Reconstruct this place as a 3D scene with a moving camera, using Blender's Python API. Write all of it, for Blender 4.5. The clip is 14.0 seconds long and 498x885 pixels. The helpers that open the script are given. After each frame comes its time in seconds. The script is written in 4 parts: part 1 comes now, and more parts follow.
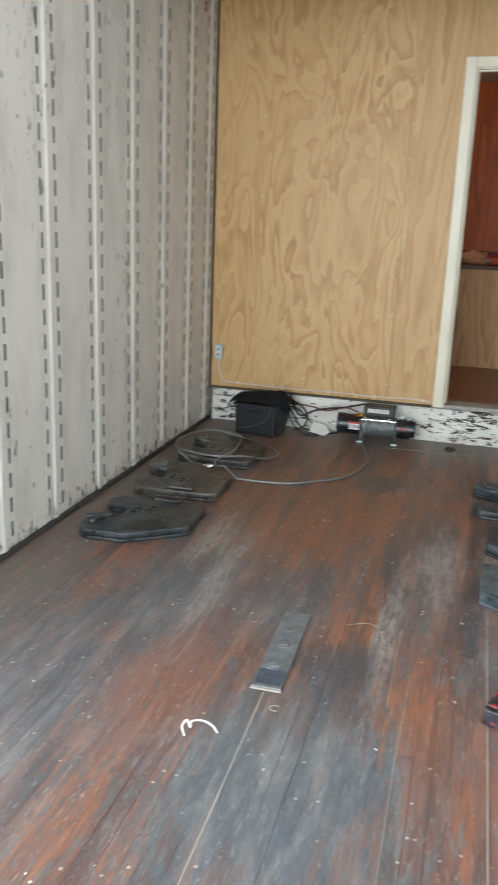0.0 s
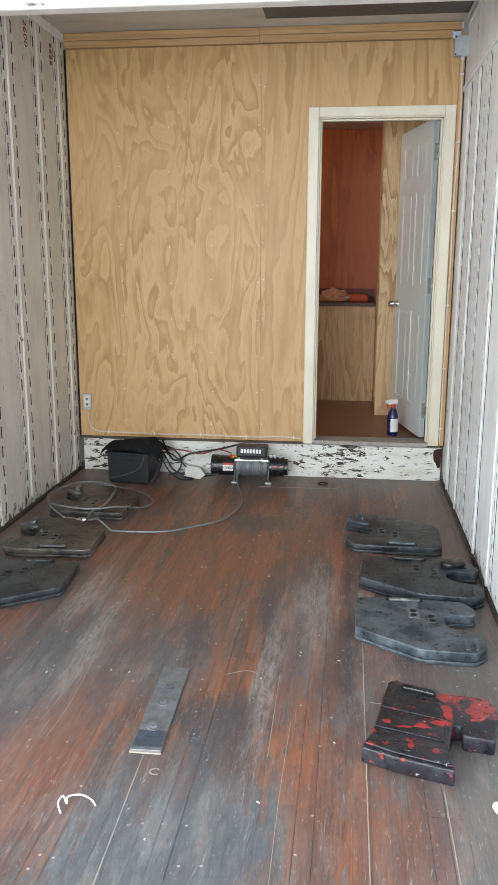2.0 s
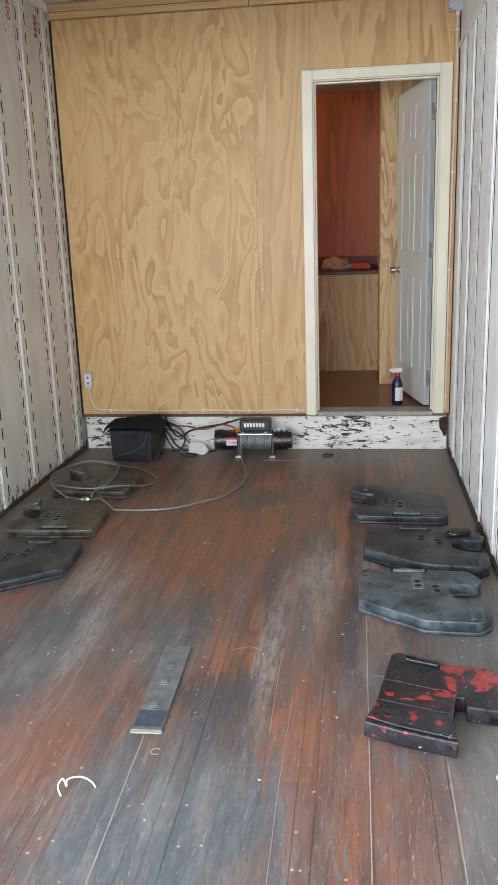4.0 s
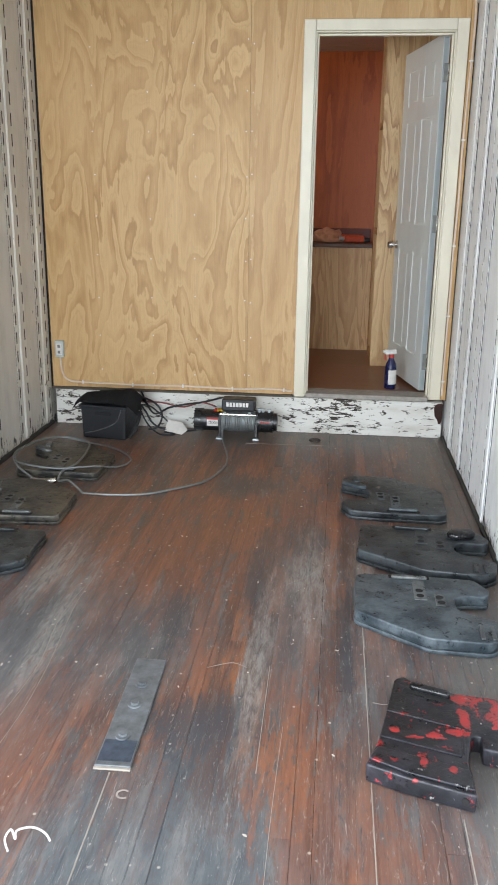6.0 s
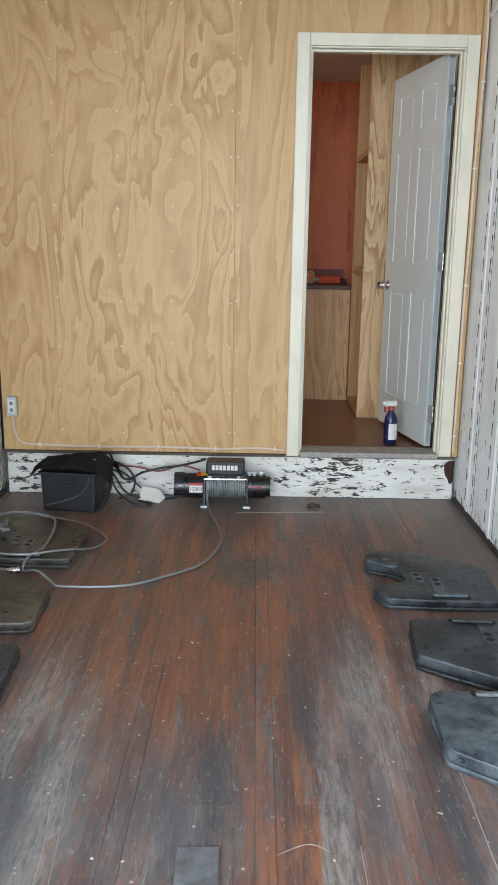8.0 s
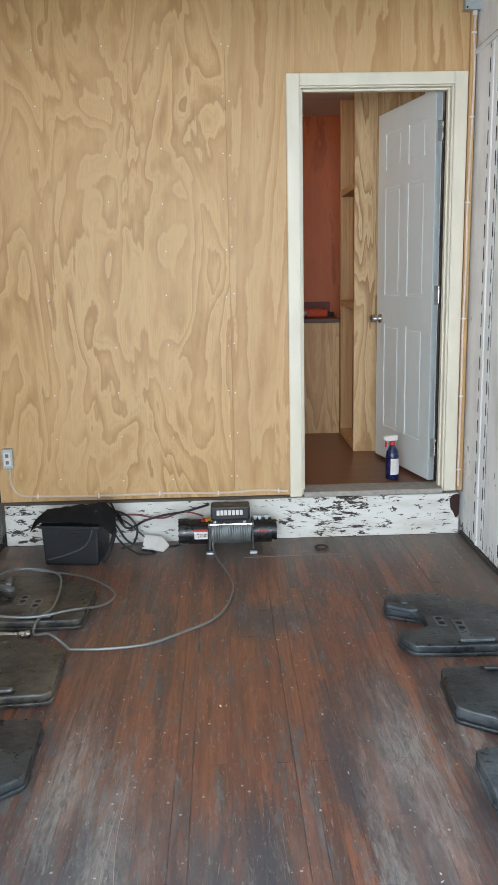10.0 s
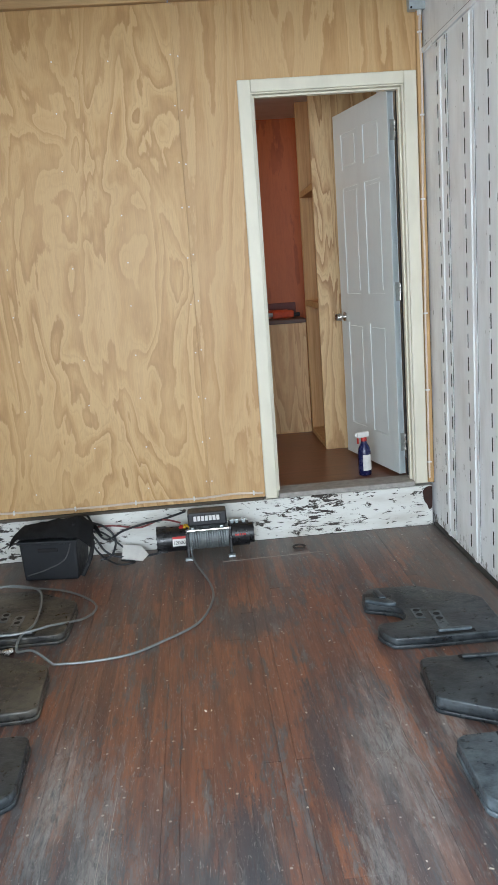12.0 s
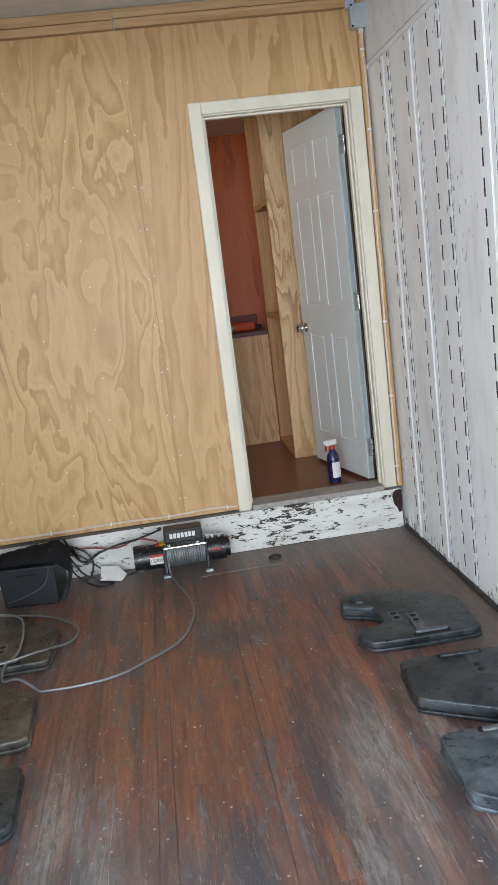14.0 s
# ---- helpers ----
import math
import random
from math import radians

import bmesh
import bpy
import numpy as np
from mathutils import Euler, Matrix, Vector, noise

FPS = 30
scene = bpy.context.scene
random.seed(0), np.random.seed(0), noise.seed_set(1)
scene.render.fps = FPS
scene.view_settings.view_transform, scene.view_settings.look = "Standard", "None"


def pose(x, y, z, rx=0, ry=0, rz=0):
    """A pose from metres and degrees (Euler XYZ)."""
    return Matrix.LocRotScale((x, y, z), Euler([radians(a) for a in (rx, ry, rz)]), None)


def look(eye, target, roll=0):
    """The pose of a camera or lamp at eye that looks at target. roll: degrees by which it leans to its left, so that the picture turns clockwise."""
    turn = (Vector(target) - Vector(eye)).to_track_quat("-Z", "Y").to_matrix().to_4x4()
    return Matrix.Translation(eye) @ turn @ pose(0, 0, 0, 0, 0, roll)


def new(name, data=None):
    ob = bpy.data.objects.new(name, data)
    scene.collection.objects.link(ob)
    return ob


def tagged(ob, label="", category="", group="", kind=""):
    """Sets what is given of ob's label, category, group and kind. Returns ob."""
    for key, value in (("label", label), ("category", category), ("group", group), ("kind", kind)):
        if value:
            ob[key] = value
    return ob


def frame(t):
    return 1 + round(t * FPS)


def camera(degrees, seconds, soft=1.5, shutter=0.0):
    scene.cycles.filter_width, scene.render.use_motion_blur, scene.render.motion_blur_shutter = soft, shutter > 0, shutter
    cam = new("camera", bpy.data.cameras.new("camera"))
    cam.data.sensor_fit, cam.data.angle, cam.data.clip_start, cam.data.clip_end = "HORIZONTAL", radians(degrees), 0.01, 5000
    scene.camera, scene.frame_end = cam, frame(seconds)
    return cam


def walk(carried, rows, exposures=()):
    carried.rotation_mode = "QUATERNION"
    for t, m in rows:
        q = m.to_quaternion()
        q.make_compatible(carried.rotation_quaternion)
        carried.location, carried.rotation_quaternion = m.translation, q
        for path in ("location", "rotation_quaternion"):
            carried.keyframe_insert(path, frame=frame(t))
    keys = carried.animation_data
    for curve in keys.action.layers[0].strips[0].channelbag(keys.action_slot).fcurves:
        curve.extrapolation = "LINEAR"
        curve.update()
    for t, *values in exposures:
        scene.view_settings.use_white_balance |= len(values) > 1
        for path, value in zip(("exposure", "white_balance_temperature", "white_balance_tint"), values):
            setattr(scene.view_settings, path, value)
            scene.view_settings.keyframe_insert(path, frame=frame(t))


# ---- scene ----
cam = camera(33.9, 14.0, soft=0.9, shutter=0.25)
PATH = [
    (0, (0.58, -5.364, 1.38), (0.076, -3.503, 0.849), 2.2),
    (0.5, (0.656, -5.346, 1.391), (0.457, -3.418, 0.897), 2.5),
    (1, (0.693, -5.338, 1.406), (0.59, -3.395, 0.941), 1.5),
    (1.5, (0.659, -5.352, 1.437), (0.464, -3.411, 0.993), 0.9),
    (2, (0.646, -5.337, 1.431), (0.411, -3.4, 0.992), 0.2),
    (2.5, (0.666, -5.33, 1.424), (0.431, -3.392, 0.993), -0.7),
    (3, (0.704, -5.339, 1.436), (0.484, -3.401, 0.992), -1.6),
    (5.5, (0.699, -5.037, 1.385), (0.364, -3.148, 0.82), -2.1),
    (6, (0.594, -4.929, 1.381), (0.398, -3.02, 0.814), 0.8),
    (6.5, (0.437, -4.785, 1.373), (0.347, -2.859, 0.848), 2.1),
    (7, (0.393, -4.584, 1.317), (0.412, -2.641, 0.84), 1.4),
    (7.5, (0.286, -4.382, 1.304), (0.273, -2.437, 0.838), 1.1),
    (10, (0.024, -4.202, 1.395), (0.082, -2.244, 0.991), -1.2),
    (10.5, (0.028, -4.199, 1.395), (0.109, -2.24, 1.003), -1.5),
    (11, (0.058, -4.243, 1.418), (0.162, -2.289, 1.003), -2.5),
    (11.5, (0.046, -4.249, 1.417), (0.155, -2.299, 0.986), -4.7),
    (12, (0.052, -4.234, 1.418), (0.164, -2.278, 1.013), -4.2),
    (12.5, (0.04, -4.25, 1.443), (0.173, -2.296, 1.04), -4.1),
    (13, (0.051, -4.257, 1.448), (0.225, -2.3, 1.073), -4.3),
    (13.5, (0.042, -4.28, 1.45), (0.231, -2.328, 1.056), -6.0),
    (14, (0.037, -4.288, 1.472), (0.23, -2.337, 1.075), -7.1),
]
walk(cam, [(t, look(eye, target, roll)) for t, eye, target, roll in PATH], [(0, -0.1, 6650, 9), (0.5, 0.05, 6650, 11), (1, -0.15, 6600, 8), (2, 0.05, 6650, 12), (3, -0.08, 6650, 13), (5.5, 0.1, 6600, 13), (6.5, 0.0, 6450, 10), (7, -0.25, 6350, 9), (7.5, 0.0, 6300, 10), (10, 0.13, 6300, 11), (11, 0.12, 6150, 9), (12.5, 0.04, 6150, 10), (13.5, -0.08, 6500, 14), (14, 0.0, 6350, 13)])

# ---- daylight through the open rear end ----
world = bpy.data.worlds.new("sky")
scene.world = world
world.use_nodes = True
wn = world.node_tree
sky = wn.nodes.new("ShaderNodeTexSky")
sky.sky_type = "NISHITA"
sky.sun_disc = False
sky.sun_elevation, sky.sun_rotation = radians(60), radians(150)
wn.links.new(sky.outputs[0], wn.nodes["Background"].inputs[0])
wn.nodes["Background"].inputs[1].default_value = 0.12

sun_data = bpy.data.lights.new("sun", "SUN")
sun_data.energy, sun_data.angle, sun_data.color = 1.0, radians(15), (1.0, 0.95, 0.88)
sun = new("sun", sun_data)
sun.matrix_world = look((8, -14, 30), (0, 0, 0))

# the bright sky that fills the rear opening
sky_data = bpy.data.lights.new("opening_skylight", "AREA")
sky_data.shape, sky_data.size, sky_data.size_y = "RECTANGLE", 2.3, 2.5
sky_data.energy, sky_data.color = 188.0, (0.86, 0.94, 1.0)
opening_skylight = new("opening_skylight", sky_data)
opening_skylight.matrix_world = look((-0.15, -8.15, 1.7), (0.05, 0, 1.0))


# added fill light, unseen behind the start of the walk, brightens the right wall
side_data = bpy.data.lights.new("side_fill", "AREA")
side_data.shape, side_data.size, side_data.size_y = "RECTANGLE", 3.6, 2.1
side_data.energy, side_data.color = 275.0, (0.86, 0.94, 1.0)
side_fill = new("side_fill", side_data)
side_fill.matrix_world = look((-1.5, -5.7, 1.25), (1.3, -3.2, 1.15))

# warm lamp on the ceiling of the small room
bulb_data = bpy.data.lights.new("bulb_light", "POINT")
bulb_data.energy, bulb_data.color, bulb_data.shadow_soft_size = 14.0, (1.0, 0.8, 0.58), 0.06
bulb_light = new("bulb_light", bulb_data)
bulb_light.location = (-0.7, 1.2, 2.38)


# ---- materials ----
class Graph:
    """A small builder of node materials."""

    def __init__(self, name, rough=0.6, metal=0.0, color=(0.5, 0.5, 0.5)):
        self.m = bpy.data.materials.new(name)
        self.m.use_nodes = True
        self.t = self.m.node_tree
        self.b = self.t.nodes["Principled BSDF"]
        self.b.inputs["Roughness"].default_value = rough
        self.b.inputs["Metallic"].default_value = metal
        self.b.inputs["Base Color"].default_value = (*color, 1)
        self.pos = self.t.nodes.new("ShaderNodeNewGeometry").outputs["Position"]

    def put(self, socket, value):
        if isinstance(value, bpy.types.NodeSocket):
            self.t.links.new(value, socket)
        elif isinstance(value, tuple) and len(value) == 3 and socket.type == "RGBA":
            socket.default_value = (*value, 1)
        else:
            socket.default_value = value

    def scaled(self, x, y, z, source=None, shift=None):
        n = self.t.nodes.new("ShaderNodeMapping")
        n.inputs["Scale"].default_value = (x, y, z)
        self.put(n.inputs["Vector"], self.pos if source is None else source)
        if shift is not None:
            self.put(n.inputs["Location"], shift)
        return n.outputs[0]

    def noise(self, vec, scale=1.0, detail=4.0, rough=0.55, distort=0.0):
        n = self.t.nodes.new("ShaderNodeTexNoise")
        n.inputs["Scale"].default_value, n.inputs["Detail"].default_value = scale, detail
        n.inputs["Roughness"].default_value, n.inputs["Distortion"].default_value = rough, distort
        self.put(n.inputs["Vector"], vec)
        return n.outputs[0]

    def cells(self, vec, scale):
        n = self.t.nodes.new("ShaderNodeTexVoronoi")
        n.inputs["Scale"].default_value = scale
        self.put(n.inputs["Vector"], vec)
        return n.outputs[0]

    def math(self, op, a, b=0.0):
        n = self.t.nodes.new("ShaderNodeMath")
        n.operation = op
        self.put(n.inputs[0], a)
        self.put(n.inputs[1], b)
        return n.outputs[0]

    def ramp(self, fac, *stops):
        n = self.t.nodes.new("ShaderNodeValToRGB")
        r = n.color_ramp
        while len(r.elements) < len(stops):
            r.elements.new(0.5)
        for e, (p, c) in zip(r.elements, stops):
            e.position = p
            e.color = (*c, 1) if isinstance(c, tuple) else (c, c, c, 1)
        self.put(n.inputs[0], fac)
        return n.outputs[0]

    def mix(self, fac, a, b, mode="MIX"):
        n = self.t.nodes.new("ShaderNodeMix")
        n.data_type, n.blend_type = "RGBA", mode
        self.put(n.inputs[0], fac)
        self.put(n.inputs[6], a)
        self.put(n.inputs[7], b)
        return n.outputs[2]

    def random(self):
        return self.t.nodes.new("ShaderNodeObjectInfo").outputs["Random"]

    def island(self):
        return self.t.nodes.new("ShaderNodeNewGeometry").outputs["Random Per Island"]

    def axis(self, k, source=None):
        n = self.t.nodes.new("ShaderNodeSeparateXYZ")
        self.put(n.inputs[0], self.pos if source is None else source)
        return n.outputs[k]

    def spot(self, x, y, rx, ry, wobble, soft=0.5):
        """An uneven worn area on the floor: 1 inside, 0 outside."""
        dx = self.math("DIVIDE", self.math("SUBTRACT", self.axis(0), x), rx)
        dy = self.math("DIVIDE", self.math("SUBTRACT", self.axis(1), y), ry)
        d = self.math("SQRT", self.math("ADD", self.math("MULTIPLY", dx, dx), self.math("MULTIPLY", dy, dy)))
        return self.ramp(self.math("ADD", d, wobble), (max(0.0, 0.75 - soft / 2), 1.0), (min(1.0, 0.75 + soft / 2), 0.0))

    def bump(self, height, strength=0.3, depth=0.002):
        n = self.t.nodes.new("ShaderNodeBump")
        n.inputs["Strength"].default_value, n.inputs["Distance"].default_value = strength, depth
        self.put(n.inputs["Height"], height)
        self.t.links.new(n.outputs[0], self.b.inputs["Normal"])

    def color(self, c):
        self.put(self.b.inputs["Base Color"], c)
        return self

    def rough(self, r):
        self.put(self.b.inputs["Roughness"], r)
        return self


def plywood(name, light, mid, dark, shift=(0.0, 0.0, 0.0), gloss=0.5, turns=10.0, tall=1.05, plain_part=0.8):
    """Rotary-cut pine: growth rings met at a flat angle, as tall flames and islands."""
    g = Graph(name, gloss)
    v = g.scaled(3.6, 3.6, tall, shift=shift)
    field = g.noise(v, 1.0, 3.0, 0.5, 0.7)
    wob = g.noise(g.scaled(14, 14, 4), 1.0, 5.0, 0.65)
    rings = g.math("ADD", g.math("MULTIPLY", field, turns), g.math("MULTIPLY", wob, 1.1))
    saw = g.math("FRACT", rings)
    bands = g.ramp(saw, (0.0, light), (0.3, light), (0.62, mid), (0.86, dark), (0.93, dark), (1.0, light))
    thin = g.math("FRACT", g.math("MULTIPLY", rings, 3.0))
    bands = g.mix(g.ramp(thin, (0.5, 0.0), (0.85, 0.4), (1.0, 0.0)), bands, dark)
    grain = g.noise(g.scaled(260, 260, 5), 1.0, 3.0, 0.6)
    tone = g.noise(g.scaled(1.5, 1.5, 0.6), 1.0, 3.0)
    soft = g.noise(g.scaled(3.4, 3.4, 1.3, shift=shift), 1.0, 4.0, 0.6)
    c = g.mix(g.ramp(soft, (0.42, 0.0), (0.68, plain_part)), bands, light)
    c = g.mix(g.ramp(tone, (0.35, 0.0), (0.7, 0.45)), c, mid)
    c = g.mix(0.4, c, g.ramp(grain, (0.3, 0.62), (0.7, 1.0)), "MULTIPLY")
    knots = g.cells(g.scaled(2.2, 2.2, 1.1, shift=shift), 1.0)
    c = g.mix(g.ramp(knots, (0.02, 0.7), (0.06, 0.0)), c, tuple(0.5 * a for a in dark))
    g.color(c)
    g.bump(grain, 0.12, 0.001)
    return g.m


def plain_wood(name, light, dark, gloss=0.6, along=2):
    g = Graph(name, gloss)
    s = [55.0, 55.0, 55.0]
    s[along] = 1.6
    v = g.scaled(*s)
    c = g.ramp(g.noise(v, 1.0, 4.0, 0.6, 0.6), (0.3, dark), (0.68, light))
    s = [400.0, 400.0, 400.0]
    s[along] = 10.0
    fine = g.noise(g.scaled(*s), 1.0, 2.0)
    g.color(g.mix(0.35, c, g.ramp(fine, (0.3, 0.6), (0.7, 1.0)), "MULTIPLY"))
    g.bump(fine, 0.15, 0.001)
    return g.m


def painted(name, paint, under, worn=0.6, gloss=0.45, stain=(0.25, 0.23, 0.2), dirt=0.25, stretch=(1.0, 1.0, 0.35), rust=0.0):
    """Old paint with scuffs, flakes and grime."""
    g = Graph(name, gloss)
    x, y, z = stretch
    flakes = g.noise(g.scaled(38 * x, 38 * y, 38 * z), 1.0, 6.0, 0.7, 0.4)
    where = g.noise(g.scaled(2.4, 2.4, 1.3), 1.0, 3.0)
    worn_at = g.ramp(g.math("ADD", flakes, g.math("MULTIPLY", g.math("SUBTRACT", where, 0.5), 0.35)), (worn, 0.0), (worn + 0.03, 1.0))
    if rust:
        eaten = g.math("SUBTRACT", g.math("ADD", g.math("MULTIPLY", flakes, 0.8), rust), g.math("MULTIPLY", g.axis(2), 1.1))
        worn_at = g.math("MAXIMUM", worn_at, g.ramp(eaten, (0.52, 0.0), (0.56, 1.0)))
    grime = g.noise(g.scaled(7 * x, 7 * y, 7 * z), 1.0, 5.0, 0.65)
    c = g.mix(g.math("MULTIPLY", g.ramp(grime, (0.45, 0.0), (0.8, 1.0)), dirt), paint, stain)
    c = g.mix(worn_at, c, under)
    g.color(c)
    g.rough(g.ramp(worn_at, (0.0, gloss), (1.0, 0.85)))
    g.bump(g.math("SUBTRACT", grime, worn_at), 0.25, 0.0015)
    return g.m


def plain(name, color, gloss=0.5, metal=0.0, spread=0.25, size=40.0):
    g = Graph(name, gloss, metal)
    n = g.noise(g.scaled(size, size, size), 1.0, 4.0, 0.6)
    low = tuple(a * (1 - spread) for a in color)
    g.color(g.ramp(n, (0.3, low), (0.7, color)))
    g.rough(g.ramp(n, (0.3, max(0.05, gloss - 0.1)), (0.7, min(1.0, gloss + 0.12))))
    g.bump(n, 0.1, 0.001)
    return g.m


def floor_material(name, per_object):
    g = Graph(name, 0.42)
    r = g.random() if per_object else g.island()
    off = g.t.nodes.new("ShaderNodeCombineXYZ")
    g.put(off.inputs[1], g.math("MULTIPLY", r, 37.0))
    base = g.ramp(r, (0.0, (0.1, 0.056, 0.046)), (0.3, (0.135, 0.066, 0.049)), (0.6, (0.17, 0.078, 0.053)), (0.85, (0.23, 0.098, 0.058)), (1.0, (0.11, 0.07, 0.06)))
    grain = g.noise(g.scaled(90, 3.0, 30, shift=off.outputs[0]), 1.0, 5.0, 0.6, 0.4)
    c = g.mix(0.85, base, g.ramp(grain, (0.25, 0.35), (0.7, 1.3)), "MULTIPLY")
    warm = g.noise(g.scaled(15, 1.7, 1.0, shift=(2.0, 7.0, 0.0)), 1.0, 6.0, 0.68)
    c = g.mix(g.ramp(warm, (0.52, 0.0), (0.64, 0.75)), c, (0.31, 0.118, 0.054))
    c = g.mix(g.ramp(warm, (0.34, 0.75), (0.46, 0.0)), c, (0.075, 0.045, 0.043))
    y = g.axis(1)
    streak = g.noise(g.scaled(26, 2.6, 1.0), 1.0, 8.0, 0.74, 0.4)
    patch = g.noise(g.scaled(4.5, 2.2, 1.0), 1.0, 7.0, 0.7, 0.5)
    wob = g.math("ADD", g.math("MULTIPLY", g.math("SUBTRACT", streak, 0.5), 3.6), g.math("MULTIPLY", g.math("SUBTRACT", patch, 0.5), 2.4))
    fleck = g.noise(g.scaled(60, 11, 1.0), 1.0, 8.0, 0.78, 0.6)
    wob = g.math("ADD", wob, g.math("MULTIPLY", g.math("SUBTRACT", fleck, 0.5), 2.6))
    # bare grey ground-in dirt where the varnish has gone
    grey = g.ramp(g.noise(g.scaled(14, 3.0, 1), 1.0, 7.0, 0.7), (0.3, (0.05, 0.063, 0.076)), (0.5, (0.1, 0.115, 0.126)), (0.72, (0.225, 0.225, 0.22)))
    bare = None
    for cx, cy, rx, ry, top in ((-0.35, -2.75, 0.34, 0.8, 0.85), (0.22, -3.65, 0.42, 0.65, 0.95), (-0.7, -3.6, 0.55, 1.1, 0.8), (1.12, -3.3, 0.36, 1.5, 0.85), (0.78, -2.9, 0.14, 0.9, 0.45), (0.0, -5.6, 1.4, 1.6, 0.8), (0.5, -2.25, 0.16, 0.75, 0.6), (0.02, -2.6, 0.26, 0.4, 0.75), (0.85, -4.2, 0.3, 0.6, 0.6)):
        area = g.math("MULTIPLY", g.spot(cx, cy, rx, ry, wob), top)
        bare = area if bare is None else g.math("MAXIMUM", bare, area)
    loose = g.ramp(g.math("ADD", patch, g.math("MULTIPLY", g.math("SUBTRACT", g.math("ADD", streak, g.math("MULTIPLY", fleck, 0.7)), 0.85), 1.3)), (0.53, 0.0), (0.68, 0.75))
    bare = g.math("MAXIMUM", bare, loose)
    c = g.mix(bare, c, grey)
    # redder boards that kept their varnish
    for cx, cy, rx, ry in ((0.05, -1.75, 0.34, 0.75), (-0.2, -3.2, 0.2, 0.4), (0.56, -3.1, 0.05, 0.6), (0.8, -3.5, 0.18, 0.4), (0.22, -2.75, 0.07, 0.25), (0.42, -1.2, 0.3, 0.4)):
        c = g.mix(g.math("MULTIPLY", g.spot(cx, cy, rx, ry, wob), 0.45), c, g.mix(0.6, (0.25, 0.094, 0.05), g.ramp(grain, (0.25, 0.35), (0.7, 1.2)), "MULTIPLY"))
    # pale scuffed streaks
    for cx, cy, rx, ry in ((0.55, -1.95, 0.09, 0.5), (0.4, -2.75, 0.05, 0.6), (-0.3, -2.55, 0.05, 0.5), (0.75, -2.0, 0.06, 0.5), (-0.45, -2.1, 0.1, 0.4)):
        c = g.mix(g.math("MULTIPLY", g.spot(cx, cy, rx, ry, wob), g.ramp(fleck, (0.42, 0.1), (0.58, 0.75))), c, (0.3, 0.285, 0.265))
    # dark oil stains
    for cx, cy, rx, ry in ((0.27, -3.02, 0.17, 0.14), (0.1, -2.45, 0.05, 0.3), (0.33, -2.05, 0.04, 0.4), (0.68, -2.6, 0.035, 0.5), (0.2, -1.05, 0.2, 0.18)):
        c = g.mix(g.math("MULTIPLY", g.spot(cx, cy, rx, ry, wob), 0.75), c, (0.05, 0.055, 0.066))
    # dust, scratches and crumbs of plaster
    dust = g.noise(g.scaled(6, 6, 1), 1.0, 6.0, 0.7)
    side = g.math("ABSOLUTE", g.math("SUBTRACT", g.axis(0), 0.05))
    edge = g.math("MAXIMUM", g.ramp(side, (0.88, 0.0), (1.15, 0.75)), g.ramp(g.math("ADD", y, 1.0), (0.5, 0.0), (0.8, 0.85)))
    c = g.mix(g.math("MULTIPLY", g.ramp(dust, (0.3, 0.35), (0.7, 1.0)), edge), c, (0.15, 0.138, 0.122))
    scratch = g.noise(g.scaled(60, 9.0, 1.0), 1.0, 7.0, 0.75, 2.6)
    c = g.mix(g.ramp(scratch, (0.58, 0.0), (0.66, 0.6)), c, (0.4, 0.375, 0.35))
    speck = g.cells(g.scaled(17, 17, 1), 1.0)
    c = g.mix(g.ramp(speck, (0.05, 0.8), (0.09, 0.0)), c, (0.5, 0.46, 0.4))
    crumb = g.noise(g.scaled(95, 70, 1), 1.0, 3.0, 0.6)
    c = g.mix(g.ramp(crumb, (0.68, 0.0), (0.72, 0.7)), c, (0.4, 0.37, 0.34))
    c = g.mix(g.ramp(fleck, (0.34, 0.6), (0.43, 0.0)), c, (0.045, 0.036, 0.036))
    g.color(c)
    g.rough(g.ramp(g.math("ADD", g.math("MULTIPLY", grain, 0.4), g.math("MULTIPLY", bare, 0.2)), (0.0, 0.3), (0.6, 0.6)))
    g.bump(g.math("SUBTRACT", g.math("ADD", grain, g.math("ADD", streak, fleck)), scratch), 0.45, 0.0018)
    return g.m


PLY = plywood("pine_plywood", (0.62, 0.405, 0.185), (0.54, 0.328, 0.13), (0.42, 0.235, 0.083))
PLY_STRAIGHT = plywood("straight_pine_plywood", (0.59, 0.385, 0.18), (0.53, 0.322, 0.132), (0.43, 0.24, 0.088), (4.0, 3.0, 2.0), turns=8.0, tall=0.35, plain_part=0.7)
PLY_INNER = plywood("inner_plywood", (0.66, 0.46, 0.23), (0.55, 0.34, 0.15), (0.36, 0.19, 0.07), (3.0, 1.0, 4.0), turns=16.0, tall=0.4, plain_part=0.5)
PLY_RED = plywood("red_stained_plywood", (0.5, 0.135, 0.03), (0.41, 0.098, 0.022), (0.27, 0.06, 0.015), (7.0, 2.0, 1.0), turns=5.0, tall=0.4)
LUMBER = plain_wood("pine_lumber", (0.62, 0.4, 0.18), (0.42, 0.24, 0.09))
LUMBER_X = plain_wood("pine_lumber_across", (0.6, 0.4, 0.2), (0.4, 0.23, 0.09), along=0)
TRIM = painted("cream_trim_paint", (0.70, 0.66, 0.53), (0.35, 0.26, 0.15), 0.78, 0.4, dirt=0.2)
DOORPAINT = painted("grey_white_door_paint", (0.64, 0.7, 0.7), (0.4, 0.36, 0.3), 0.85, 0.35, dirt=0.15)
